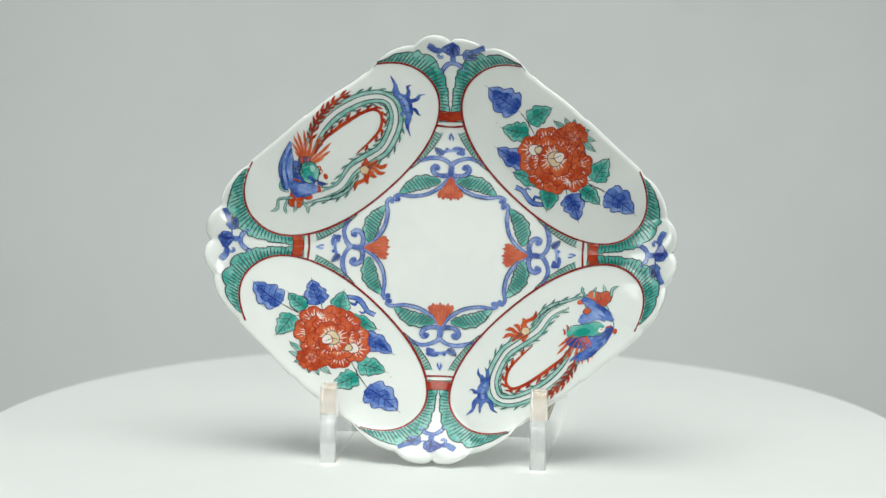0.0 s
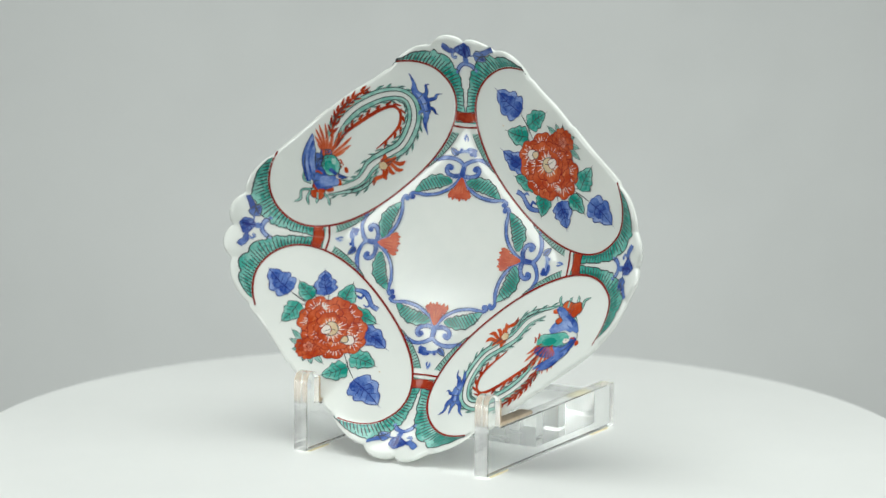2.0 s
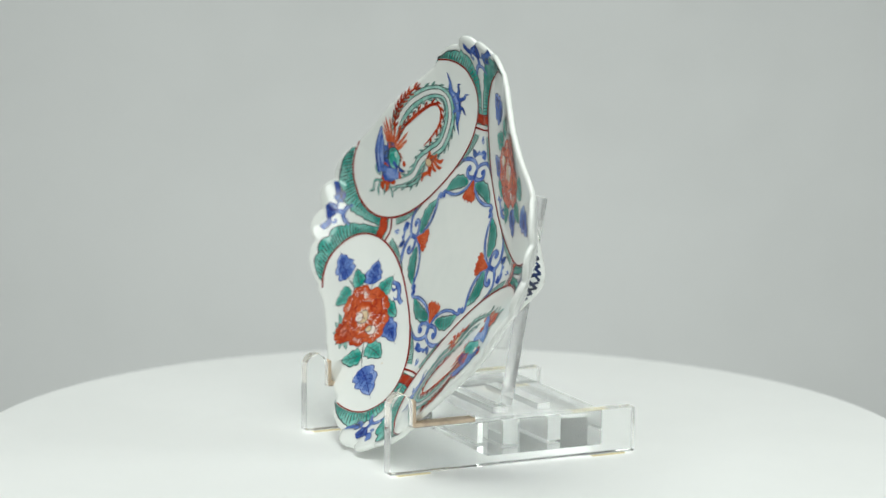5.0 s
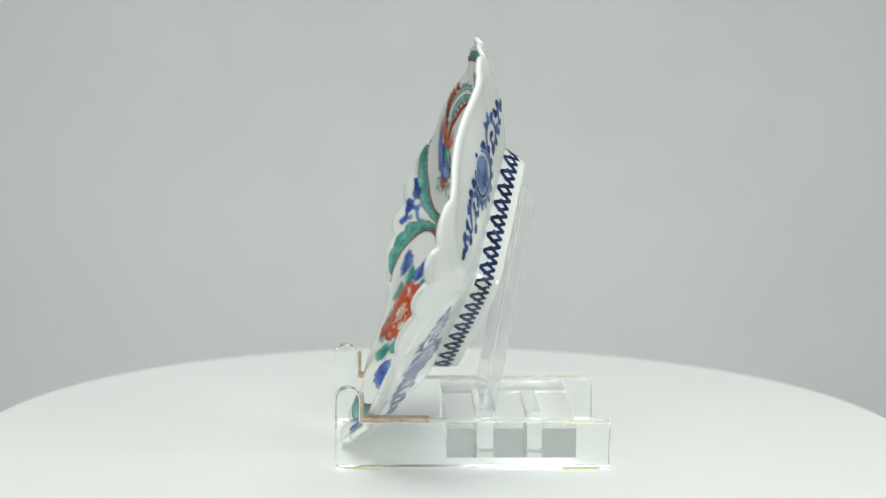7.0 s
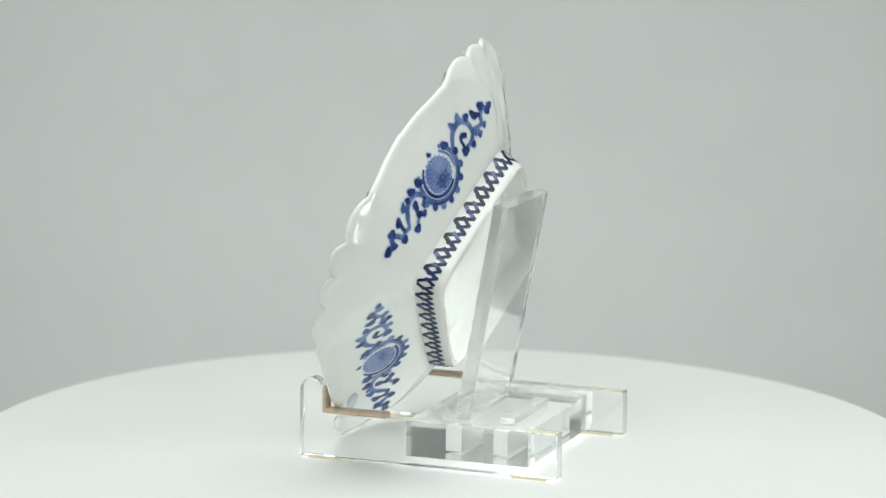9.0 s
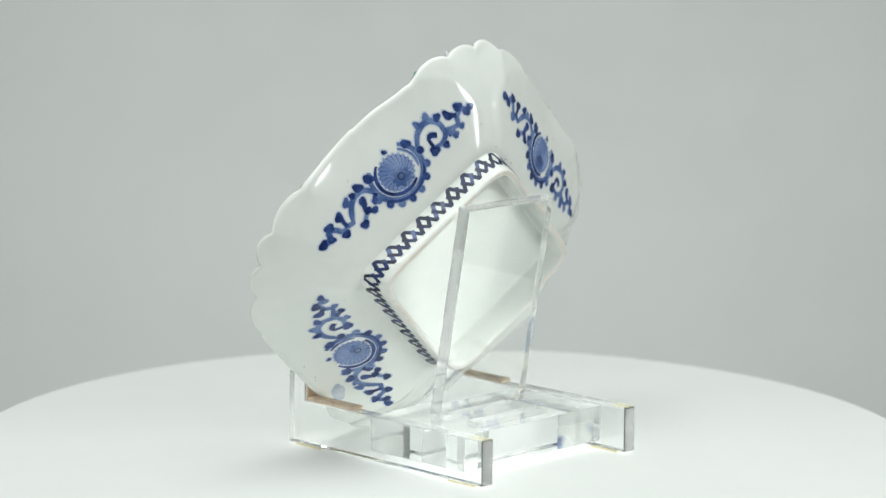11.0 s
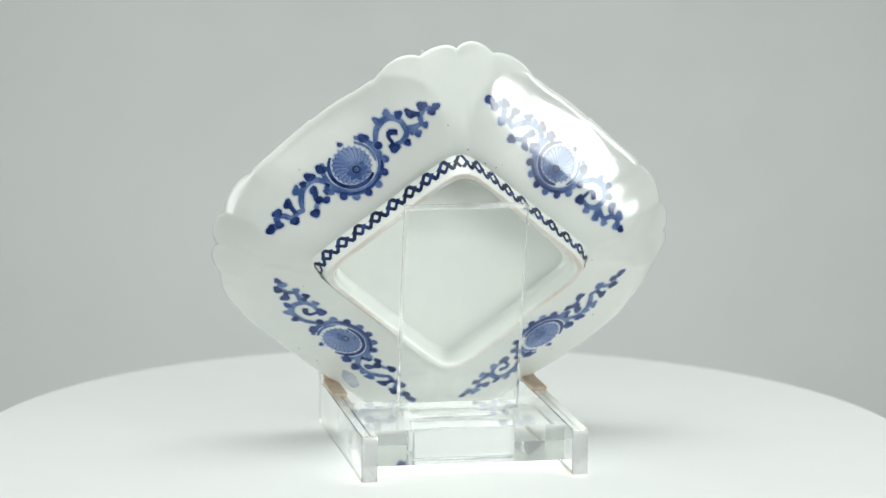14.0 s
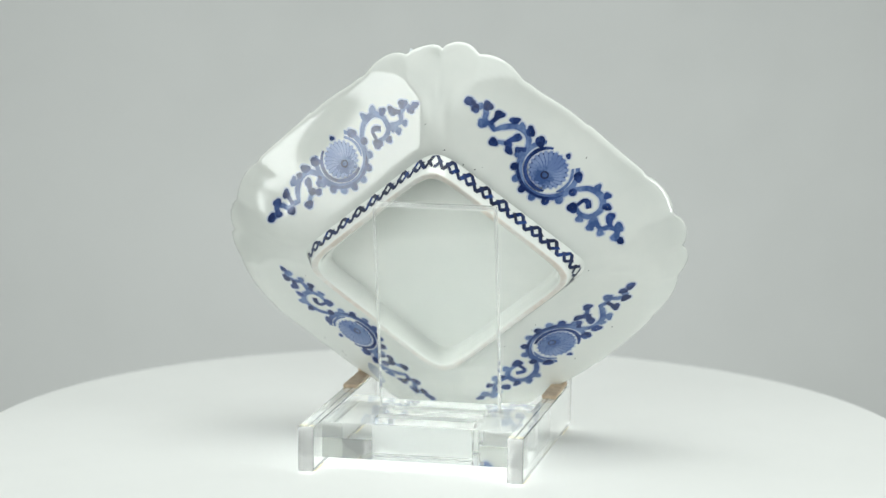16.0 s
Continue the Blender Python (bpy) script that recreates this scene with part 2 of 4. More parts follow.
# ---- porcelain dish: shape, in millimetres, u across, v up its face, n out of the face ----
SU, SV = 1.045, 0.957
R2 = math.sqrt(2)
POW = 3.5
DISH = Matrix.Translation((-0.0003, 0.0033, 0.0915)) @ pose(0, 0, 0, 0, 0, -6.3) @ pose(0, 0, 0, 90 - 17.74, 0, 0)


def rim_radius(phi):
    """Distance of the scalloped rim from the middle, phi from the u axis."""
    c, s = abs(math.cos(phi - math.pi / 4)), abs(math.sin(phi - math.pi / 4))
    base = 90.0 / (c ** POW + s ** POW) ** (1 / POW)
    off = (math.degrees(phi) + 45) % 90 - 45
    k = abs(off)
    fade = 1 - smoothstep(21, 26, k)
    lobe = abs(math.sin(math.pi * (k / 9.5 if k < 9.5 else (k - 9.5) / 13.5)))
    # the corners across are a little fuller than the upper and lower ones
    across = 1 if abs(math.cos(phi)) > abs(math.sin(phi)) else -1
    base += 1.5 * math.exp(-((k - 22) / 8.5) ** 2) + 0.6 if across > 0 else -1.4 * math.exp(-((k - 27) / 7) ** 2)
    base += 2.4 * math.exp(-(((math.degrees(phi) % 360) - 270) / 11) ** 2) + 1.6 * math.exp(-(((math.degrees(phi) % 360) - 185) / 15) ** 2)
    base -= 2.0 * math.exp(-(((math.degrees(phi) % 360) - 84.5) / 4.5) ** 2)
    base += 1.6 * math.exp(-(((math.degrees(phi) % 360) - 335) / 13) ** 2)
    for low in (225, 315):
        base += (2.6 if low == 225 else 1.4) * math.exp(-(((math.degrees(phi) % 360) - low) / 24) ** 2)
    return base + fade * (2.7 if k < 9.5 else 2.1) * (lobe ** 0.6 - 0.62)


def flute(phi):
    """Rise of the shell flutes at a corner: high along the middle of each lobe, low at the creases between lobes."""
    k = abs((math.degrees(phi) + 45) % 90 - 45)
    if k > 23:
        return 0.0
    return abs(math.sin(math.pi * (k / 9.5 if k < 9.5 else (k - 9.5) / 13.5))) ** 0.8 - 0.5 * (1 - smoothstep(17, 23, k))


def panel_coords(U, V):
    a, b = abs(U + V) / R2, abs(V - U) / R2
    return max(a, b), min(a, b)


def front(U, V):
    s, tau = panel_coords(U, V)
    M = (s ** 12 + tau ** 12) ** (1 / 12) if s > 1 else s
    n = 0.4 * 2.5 * math.log1p(math.exp((M - 42) / 2.5))
    q = (tau / 53) ** 2.2 + (abs(s - 68) / 27) ** 2.2
    r = math.hypot(U, V)
    out = smoothstep(0.98, 1.12, q) * smoothstep(44, 52, s)
    n += 0.9 * out
    if V > abs(U) * 0.3:
        n += (3.3 if U > 0 else 1.7) * smoothstep(72, 90, s) * math.exp(-(tau / (30 if U > 0 else 22)) ** 2) * smoothstep(0.3, 0.7, V / (abs(U) + 1e-6))
    n += 6.0 * smoothstep(64, 108, r) * smoothstep(1.0, 1.9, q)
    n -= (1.6 if U > 0 else 0.4) * (U / 100) ** 3          # the dish is a little warped
    if U < 0 and V < 20:
        n -= 4.2 * smoothstep(66, 92, -(U + V) / R2) * math.exp(-(((V - U) / R2 - 18) / 30) ** 2)
    n += 1.5 * flute(math.atan2(V, U)) * smoothstep(80, 103, r)
    return n


def back(U, V):
    s, tau = panel_coords(U, V)
    M = (s ** 10 + tau ** 10) ** (1 / 10) if s > 1 else s
    n = -7.3 + 0.53 * 0.9 * math.log1p(math.exp((M - 46.7) / 0.9))
    r = math.hypot(U, V)
    q = (tau / 53) ** 2.2 + (abs(s - 68) / 27) ** 2.2
    n += 5.0 * smoothstep(64, 108, r) * smoothstep(1.0, 1.9, q) + 1.2 * smoothstep(0.95, 1.2, q) * smoothstep(48, 60, s)
    n -= (1.6 if U > 0 else 0.4) * (U / 100) ** 3
    lat = min(abs(U), abs(V))
    n += 0.6 * (1 - smoothstep(3.0, 8.0, lat)) * smoothstep(56, 63, r) * (1 - smoothstep(82, 94, r))   # channel down each corner
    phi = math.atan2(V, U)
    n += 1.3 * flute(phi) * smoothstep(74, 98, r)
    rho = r / rim_radius(phi) if r > 1 else 0
    k = smoothstep(0.72, 1.0, rho)
    return n + (front(U, V) - 3.2 - n) * k


def on_front(U, V, off=0.0):
    return (SU * U * .001, SV * V * .001, (front(U, V) + off) * .001)


def on_back(U, V, off=0.0):
    return (SU * U * .001, SV * V * .001, (back(U, V) - off) * .001)


def build_dish_body(parent):
    steps, J = 480, 60
    bm = bmesh.new()
    rings = []
    for j in range(1, J + 1):
        rings.append(("f", 0.988 * j / J))
    for j in range(J, 0, -1):
        rings.append(("b", 0.988 * j / J))
    verts = []
    for side, rho in rings:
        row = []
        for k in range(steps):
            phi = 2 * math.pi * k / steps
            r = rim_radius(phi) * rho
            U, V = r * math.cos(phi), r * math.sin(phi)
            row.append(bm.verts.new(on_front(U, V) if side == "f" else on_back(U, V)))
        verts.append(row)
        if side == "f" and rho > 0.987:
            for w, rr in ((0.22, 0.9965), (0.5, 1.0), (0.78, 0.9965)):
                row = []
                for k in range(steps):
                    phi = 2 * math.pi * k / steps
                    r = rim_radius(phi)
                    U, V = r * rr * math.cos(phi), r * rr * math.sin(phi)
                    U1, V1 = r * 0.988 * math.cos(phi), r * 0.988 * math.sin(phi)
                    a, b = front(U1, V1), back(U1, V1)
                    row.append(bm.verts.new((SU * U * .001, SV * V * .001, (a + (b - a) * w + 0.2) * .001)))
                verts.append(row)
    for p, q in zip(verts, verts[1:]):
        for k in range(steps):
            j = (k + 1) % steps
            bm.faces.new((p[k], p[j], q[j], q[k]))
    top, low = bm.verts.new(on_front(0, 0)), bm.verts.new(on_back(0, 0))
    for k in range(steps):
        j = (k + 1) % steps
        bm.faces.new((top, verts[0][j], verts[0][k]))
        bm.faces.new((low, verts[-1][k], verts[-1][j]))
    bmesh.ops.recalc_face_normals(bm, faces=bm.faces)
    return part("body", bm, PORCELAIN, parent, "white glazed scalloped square dish body", m=DISH)


FOOT_P = 9.0
FU, FV = 1.085, 0.915


def foot_point(phi, s, n):
    c, t = abs(math.cos(phi - math.pi / 4)), abs(math.sin(phi - math.pi / 4))
    r = s / (c ** FOOT_P + t ** FOOT_P) ** (1 / FOOT_P)
    return (FU * r * math.cos(phi) * .001, FV * r * math.sin(phi) * .001, n * .001)


def foot_wall(n):
    """Half width of the foot's outer wall at the height n."""
    return 46.1 + (n + 6.9) * 0.26


def build_foot(parent):
    prof = [(47.5, -5.0), (foot_wall(-8), -8.0), (foot_wall(-12), -12.0), (foot_wall(-16), -16.0), (foot_wall(-17.6), -17.6), (42.95, -18.5), (42.7, -18.85), (42.4, -18.95), (41.0, -18.95),
            (40.7, -18.85), (40.45, -18.5), (40.0, -16), (39.4, -11), (38.6, -8.2), (37.2, -7.0)]
    bm = bmesh.new()
    steps = 320
    rows = [[bm.verts.new(foot_point(2 * math.pi * k / steps, s, n)) for k in range(steps)] for s, n in prof]
    for i, (p, q) in enumerate(zip(rows, rows[1:])):
        for k in range(steps):
            j = (k + 1) % steps
            f = bm.faces.new((p[k], p[j], q[j], q[k]))
            f.material_index = 1 if 5 <= i <= 8 else 0
    bmesh.ops.recalc_face_normals(bm, faces=bm.faces)
    return part("foot_ring", bm, [PORCELAIN, BISCUIT], parent, "square white foot ring with a rough unglazed edge", m=DISH)


DISH_THING = tagged(new("porcelain_dish"), "square scalloped porcelain dish painted with peonies and phoenixes", "dish")
build_dish_body(DISH_THING)
FOOT = build_foot(DISH_THING)

# ---- painted decoration: thin enamel shapes that lie on the glaze, in millimetres ----
def spline(pts, n):
    """n + 1 points along a smooth curve through pts."""
    P = [Vector(p) for p in pts]
    if len(P) == 2:
        return [P[0].lerp(P[1], k / n) for k in range(n + 1)]
    P = [2 * P[0] - P[1]] + P + [2 * P[-1] - P[-2]]
    m = len(P) - 3
    out = []
    for k in range(n + 1):
        x = min(k / n * m, m - 1e-6)
        i, t = int(x), x - int(x)
        a, b, c, d = P[i:i + 4]
        out.append(0.5 * ((2 * b) + (c - a) * t + (2 * a - 5 * b + 4 * c - d) * t * t + (3 * b - a - 3 * c + d) * t ** 3))
    return out


class Paint:
    """Shapes drawn on a surface: to_uv turns drawing coordinates into the dish's, lay puts them on its skin."""

    def __init__(self, to_uv, lay=None, halo=None):
        self.bm, self.mats, self.to_uv, self.lay, self.halo = bmesh.new(), [], to_uv, lay or on_front, halo

    def index(self, mat):
        if mat not in self.mats:
            self.mats.append(mat)
        return self.mats.index(mat)

    def sheet(self, rows, mat, off, closed=False):
        i = self.index(mat)
        vs = [[self.bm.verts.new(self.lay(*self.to_uv(p[0], p[1]), off)) for p in row] for row in rows]
        for a, b in zip(vs, vs[1:]):
            n = len(a)
            for k in range(n if closed else n - 1):
                j = (k + 1) % n
                f = self.bm.faces.new((a[k], a[j], b[j], b[k]))
                f.material_index = i

    def stroke(self, pts, w, mat, off=0.15, ends=(0.4, 0.4), cross=1, shape=None, step=1.3):
        if self.halo and mat != self.halo and w > 0.8:
            self.stroke(pts, w + 1.2, self.halo, 0.08, ends, cross, shape, step)
        length = sum((Vector(a) - Vector(b)).length for a, b in zip(pts, pts[1:]))
        n = max(3, int(length / step))
        C = spline(pts, n)
        rows = []
        for k, c in enumerate(C):
            d = (C[min(k + 1, n)] - C[max(k - 1, 0)])
            d = d.normalized() if d.length > 1e-9 else Vector((1, 0))
            s = Vector((-d.y, d.x))
            t = k / n
            if shape:
                lo, hi = shape(t)
            else:
                h = w / 2 * min(1, ends[0] + (1 - ends[0]) * t / 0.2) * min(1, ends[1] + (1 - ends[1]) * (1 - t) / 0.2)
                h *= 1 + 0.10 * math.sin(9.1 * t + 3 * pts[0][0])
                lo = hi = h
            rows.append([c + s * (-lo + (lo + hi) * j / cross) for j in range(cross + 1)])
        self.sheet(rows, mat, off)
        return rows

    def drawn(self, pts, w, mat, off, ends=(0.8, 0.4), line=None, edge=0.7):
        """A brush stroke with an ink outline."""
        self.stroke(pts, w + edge, line or INK, off - 0.02, ends, cross=2)
        self.stroke(pts, w, mat, off + 0.02, ends, cross=2)

    def blob(self, x, y, rx, ry, mat, off=0.15, rot=0.0, lobes=0, amp=0.0, phase=0.0, rings=4, n=None):
        if self.halo and mat != self.halo:
            self.blob(x, y, rx + 0.6, ry + 0.6, self.halo, 0.08, rot, lobes, amp, phase, rings, n)
        n = n or max(14, 6 * lobes)
        ca, sa = math.cos(radians(rot)), math.sin(radians(rot))
        rows = []
        for j in range(rings + 1):
            row = []
            for k in range(n):
                a = 2 * math.pi * k / n
                e = 1 + amp * (abs(math.sin(lobes * a / 2 + phase)) - 0.6) if lobes else 1
                q = max(0.03, j / rings) * e
                px, py = rx * q * math.cos(a), ry * q * math.sin(a)
                row.append((x + ca * px - sa * py, y + sa * px + ca * py))
            rows.append(row)
        self.sheet(rows, mat, off, closed=True)
        return rows[-1]

    def ring(self, pts, w, mat, off=0.2):
        """A closed line along pts."""
        n = len(pts)
        P = [Vector(p) for p in pts]
        rows = [[], []]
        for k in range(n):
            d = (P[(k + 1) % n] - P[k - 1])
            d = d.normalized() if d.length > 1e-9 else Vector((1, 0))
            s = Vector((-d.y, d.x)) * w / 2
            rows[0].append(P[k] - s)
            rows[1].append(P[k] + s)
        self.sheet(rows, mat, off, closed=True)

    def leaf(self, base, tip, w, fill, line=None, bend=0.0, lobes=5, off=0.15, veins=4, line_w=0.46, fullness=0.75, rib=True, core=None):
        b, t = Vector(base), Vector(tip)
        d = t - b
        s = Vector((-d.y, d.x)).normalized()
        mid = (b + t) / 2 + s * bend

        def shape(x):
            h = w / 2 * math.sin(math.pi * min(1, max(0, x)) ** fullness) ** 0.75 if 0 < x < 1 else 0.02
            h *= 1 - 0.26 * abs(math.cos(math.pi * lobes * x)) ** 4 if lobes else 1
            return h * (1 if rib else 0.9), h * 0.96
        rows = self.stroke((b, mid, t), w, fill, off, cross=4, shape=shape, step=0.7)
        if core:
            self.stroke((b, mid, b.lerp(t, 0.86)), w, core, off + 0.03, cross=2, step=0.9, shape=lambda x: tuple(0.62 * h for h in shape(0.06 + 0.9 * x)))
        if line:
            self.stroke([r[0] for r in rows[::2]] + [rows[-1][0]], line_w, line, off + 0.06)
            self.stroke([r[-1] for r in rows[::2]] + [rows[-1][-1]], line_w, line, off + 0.06)
            if rib:
                self.stroke((b, mid, t + (t - mid) * 0.25), line_w, line, off + 0.07, (0.8, 0.2))
            n = len(rows)
            for k in range(1, veins + 1):
                i, j = int(n * (0.12 + 0.6 * k / (veins + 1))), min(n - 1, int(n * (0.12 + 0.6 * k / (veins + 1) + 0.18)))
                for e in (0, 4):
                    p, q = Vector(rows[i][2]), Vector(rows[j][e])
                    self.stroke((p, p.lerp(q, 0.82)), line_w * 0.8, line, off + 0.07, (0.9, 0.3))
        return rows

    def done(self, name, parent, label="", m=None):
        return part(name, self.bm, self.mats, parent, label, m=m)


def phoenix_uv(t, s):
    return (t - s) / R2, (t + s) / R2


def peony_uv(t, s):
    return (t + s) / R2, (s - t) / R2


def axis_uv(k):
    c, s = [(1, 0), (0, 1), (-1, 0), (0, -1)][k]
    return lambda lat, r: (r * c - lat * s, r * s + lat * c)


def oval(angle, grow=0.0):
    """A point of a panel's outline in its own coordinates."""
    c, s = math.cos(angle), math.sin(angle)
    return ((53 + grow) * math.copysign(abs(c) ** (2 / 2.2), c), 68 + (27 + grow) * math.copysign(abs(s) ** (2 / 2.2), s))


def panel_uv(k):
    """Panel k, counted round the dish: 0 top right, 1 top left, 2 bottom left, 3 bottom right."""
    def f(t, s):
        U, V = peony_uv(t, s)
        for _ in range(k):
            U, V = -V, U
        return U, V
    return f


def inside_rim(to_uv, p, margin):
    U, V = to_uv(*p)
    r, m = math.hypot(U, V), rim_radius(math.atan2(V, U)) - margin
    return r <= m


def paint_panel_edges():
    for k in range(4):
        f = panel_uv(k)
        P = Paint(f)
        a0, a1 = radians(52), radians(-232)
        pts = [oval(a0 + (a1 - a0) * i / 90) for i in range(91)]
        pts = [p for p in pts if inside_rim(f, p, 1.0)]
        P.stroke(pts, 1.0, RED_DARK, 0.22, (0.7, 0.7), step=1.2)
        P.done("panel_line", DISH_THING, "dark red line round an oval panel", m=DISH)
        for side in (1, -1):
            Q = Paint(lambda t, s, f=f, side=side: f(side * t, s))
            n = 66
            rows, outer = [], []
            for i in range(n + 1):
                x = i / n
                a = radians(47 - 88 * x)
                p, q = Vector(oval(a, 0.5)), Vector(oval(a, 6))
                d = (q - p).normalized()
                while not inside_rim(f, (side * p.x, p.y), 1.2):
                    p.y -= 0.3
                w = (8.8 - 1.6 * x) * min(1, x / 0.3) ** 0.7 * (0.74 + 0.26 * abs(math.sin(6.0 * math.pi * x ** 1.15)) ** 0.6)
                o = p + d * w
                for _ in range(12):
                    along = (o.x + o.y) / R2
                    gap = R2 * (0.25 + 0.6 * smoothstep(72, 80, along) + 2.0 * max(0, along - 80) / 9 + 0.5 * (1 - abs(math.sin(6.0 * math.pi * x ** 1.15))))
                    if (o.x > o.y - gap or not inside_rim(f, (side * o.x, o.y), 4.0 - 2.5 * (1 - x) ** 3)) and w > 0.1:
                        w *= 0.88
                        o = p + d * w
                rows.append([p.lerp(o, j / 4) for j in range(5)])
                outer.append(o)
            Q.sheet(rows, GREEN_BORDER, 0.16)
            # the enamel pools towards the inner side
            Q.sheet([[r[0].lerp(r[4], 0.04), r[0].lerp(r[4], 0.26 + 0.08 * math.sin(0.9 * i)), r[0].lerp(r[4], 0.46 + 0.16 * math.sin(0.55 * i + k))] for i, r in enumerate(rows)], GREEN, 0.18)
            Q.stroke(outer, 0.5, INK, 0.24, step=0.7)
            for i in range(3, n - 2, 1 if n < 50 else 2):
                o = rows[min(n, i + 2)][4]
                e = 0.80 + 0.12 * math.sin(2.3 * i)
                Q.stroke((rows[i][0], rows[i][0].lerp(o, e)), 0.50, INK, 0.24, (1, 0.35), step=2)
                if i % 6 == 3:
                    Q.stroke((rows[i][4].lerp(rows[i][0], 0.02), rows[i][4].lerp(rows[i][0], 0.3)), 0.34, INK, 0.24, (1, 0.3), step=2)
            # slim hatched strip along the inner side of the panel
            rows = []
            for i in range(15):
                a = radians(-48 - 26 * i / 14)
                p, q = Vector(oval(a, 0.6)), Vector(oval(a, 5))
                d = (q - p).normalized()
                rows.append([p, p + d * (3.3 * (1 - i / 14) ** 0.7 + 0.1)])
            Q.sheet(rows, GREEN_PALE, 0.16)
            Q.stroke([r[1] for r in rows], 0.42, INK, 0.23)
            for i in range(14):
                Q.stroke((rows[i][0], rows[i + 1][1]), 0.42, INK, 0.23, (1, 0.6))
            Q.done("leaf_border", DISH_THING, "green hatched leaf border", m=DISH)


def paint_axis_motifs():
    for k in range(4):
        f = axis_uv(k)
        B = Paint(f)
        B.stroke([(-5.0, 67.3), (0, 67.0), (5.0, 67.3)], 4.2, RED_BAND, 0.26, (1, 1), cross=6, step=0.6)
        B.stroke([(-6.2, 62.6), (0, 62.3), (6.2, 62.6)], 0.9, RED_DARK, 0.24, (1, 1))
        B.stroke([(-5.0, 65.0), (0, 64.7), (5.0, 65.0)], 0.45, RED_DARK, 0.30, (1, 1), step=0.6)
        B.stroke([(-5.0, 69.5), (0, 69.2), (5.0, 69.5)], 0.45, RED_DARK, 0.30, (1, 1), step=0.6)
        B.done("red_band", DISH_THING, "iron-red band between two panels", m=DISH)
        # corner sprig: a flower on an arch, a bar and curl to one side, a leaf and bar to the other
        C = Paint(lambda x, r, f=f: f(-x, r), None, GLAZE_BLUSH)
        C.drawn([(-4.2, 87.6), (-2.8, 90.1), (-0.6, 91.8), (2.0, 91.9), (4.5, 91.0), (6.4, 88.6)], 1.3, BLUE_PALE, 0.18, (0.9, 0.9), BLUE_DARK, 0.7)
        C.stroke([(1.4, 91.8), (1.2, 94.2), (1.2, 96.4)], 2.6, BLUE, 0.2, (0.8, 1.0), cross=2)
        for x, r, a, b in ((-1.4, 98.0, 2.2, 1.9), (0.8, 99.2, 2.2, 1.9), (2.6, 97.8, 1.9, 2.2), (1.0, 96.8, 2.6, 1.8)):
            C.ring(C.blob(x, r, a, b, BLUE, 0.22, 0, 3, 0.22), 0.34, BLUE_DARK, 0.25)
        C.stroke([(1.3, 94.5), (1.2, 97.5), (1.4, 100.0)], 1.1, BLUE_DARK, 0.26, (0.2, 0.8))
        C.drawn([(-0.6, 97.0), (-2.8, 97.8), (-5.0, 96.8), (-5.4, 95.0), (-4.0, 94.4), (-3.4, 95.4)], 0.9, BLUE_PALE, 0.2, (0.9, 0.7), BLUE_DARK, 0.5)
        C.drawn([(-3.6, 97.6), (-6.2, 97.4), (-8.2, 98.6), (-10.0, 99.6)], 2.4, BLUE, 0.21, (0.5, 0.9), INK, 0.4)
        C.stroke([(2.6, 95.8), (4.4, 95.6), (6.0, 96.2)], 0.6, BLUE, 0.2)
        C.leaf((5.6, 96.2), (11.8, 93.8), 5.4, BLUE_PALE, INK, 0.3, 2, 0.2, 1, 0.36, 0.6, core=BLUE)
        C.drawn([(8.0, 96.6), (11.0, 97.0), (13.6, 98.2), (15.8, 99.0)], 2.0, BLUE, 0.215, (0.6, 0.9), INK, 0.4)
        C.done("corner_sprig", DISH_THING, "blue flower sprig at a corner", m=DISH)
        # scroll towards the middle
        S = Paint(lambda x, r, f=f: f(-x, r), None, GLAZE_BLUSH)
        S.drawn([(-14.6, 45.0), (-8.4, 46.8), (-3.2, 46.4), (0.6, 44.0), (0.8, 41.0), (0.6, 38.0)], 1.5, BLUE_PALE, 0.18, (0.8, 0.9), BLUE_DARK, 0.6)
        S.drawn([(15.4, 44.4), (9.8, 46.8), (5.4, 46.2), (1.6, 44.0), (1.2, 41.0), (1.0, 38.0)], 1.5, BLUE_PALE, 0.19, (0.8, 0.9), BLUE_DARK, 0.6)
        S.stroke([(0.9, 43.0), (0.9, 40.0), (0.9, 37.4)], 2.6, BLUE, 0.245, (0.5, 0.7), cross=2)
        # low crown over the crossbar
        S.stroke([(-4.6, 48.0), (-2.6, 50.0), (1.0, 50.8), (4.6, 50.0), (6.6, 48.2)], 1.5, BLUE_PALE, 0.18, (0.8, 0.8), cross=2)
        S.leaf((-2.8, 48.4), (-6.8, 52.0), 3.2, BLUE_PALE, INK, 0.2, 0, 0.2, 0, 0.34, 0.7, core=BLUE)
        S.stroke([(1.2, 51.6), (3.6, 51.8), (7.0, 51.2)], 1.7, BLUE, 0.2, (0.5, 0.5), cross=2)
        S.blob(5.2, 49.6, 2.0, 1.3, BLUE, 0.21, 10, 3, 0.25)
        S.blob(-1.4, 51.4, 0.8, 0.7, BLUE, 0.2, rings=2, n=8)
        S.stroke([(0.6, 59.2), (-0.2, 57.6), (0.0, 55.6)], 1.0, BLUE_PALE, 0.19, (0.8, 0.2))
        S.stroke([(0.4, 58.6), (1.4, 57.0), (1.2, 55.4)], 0.8, BLUE, 0.2, (0.6, 0.2))
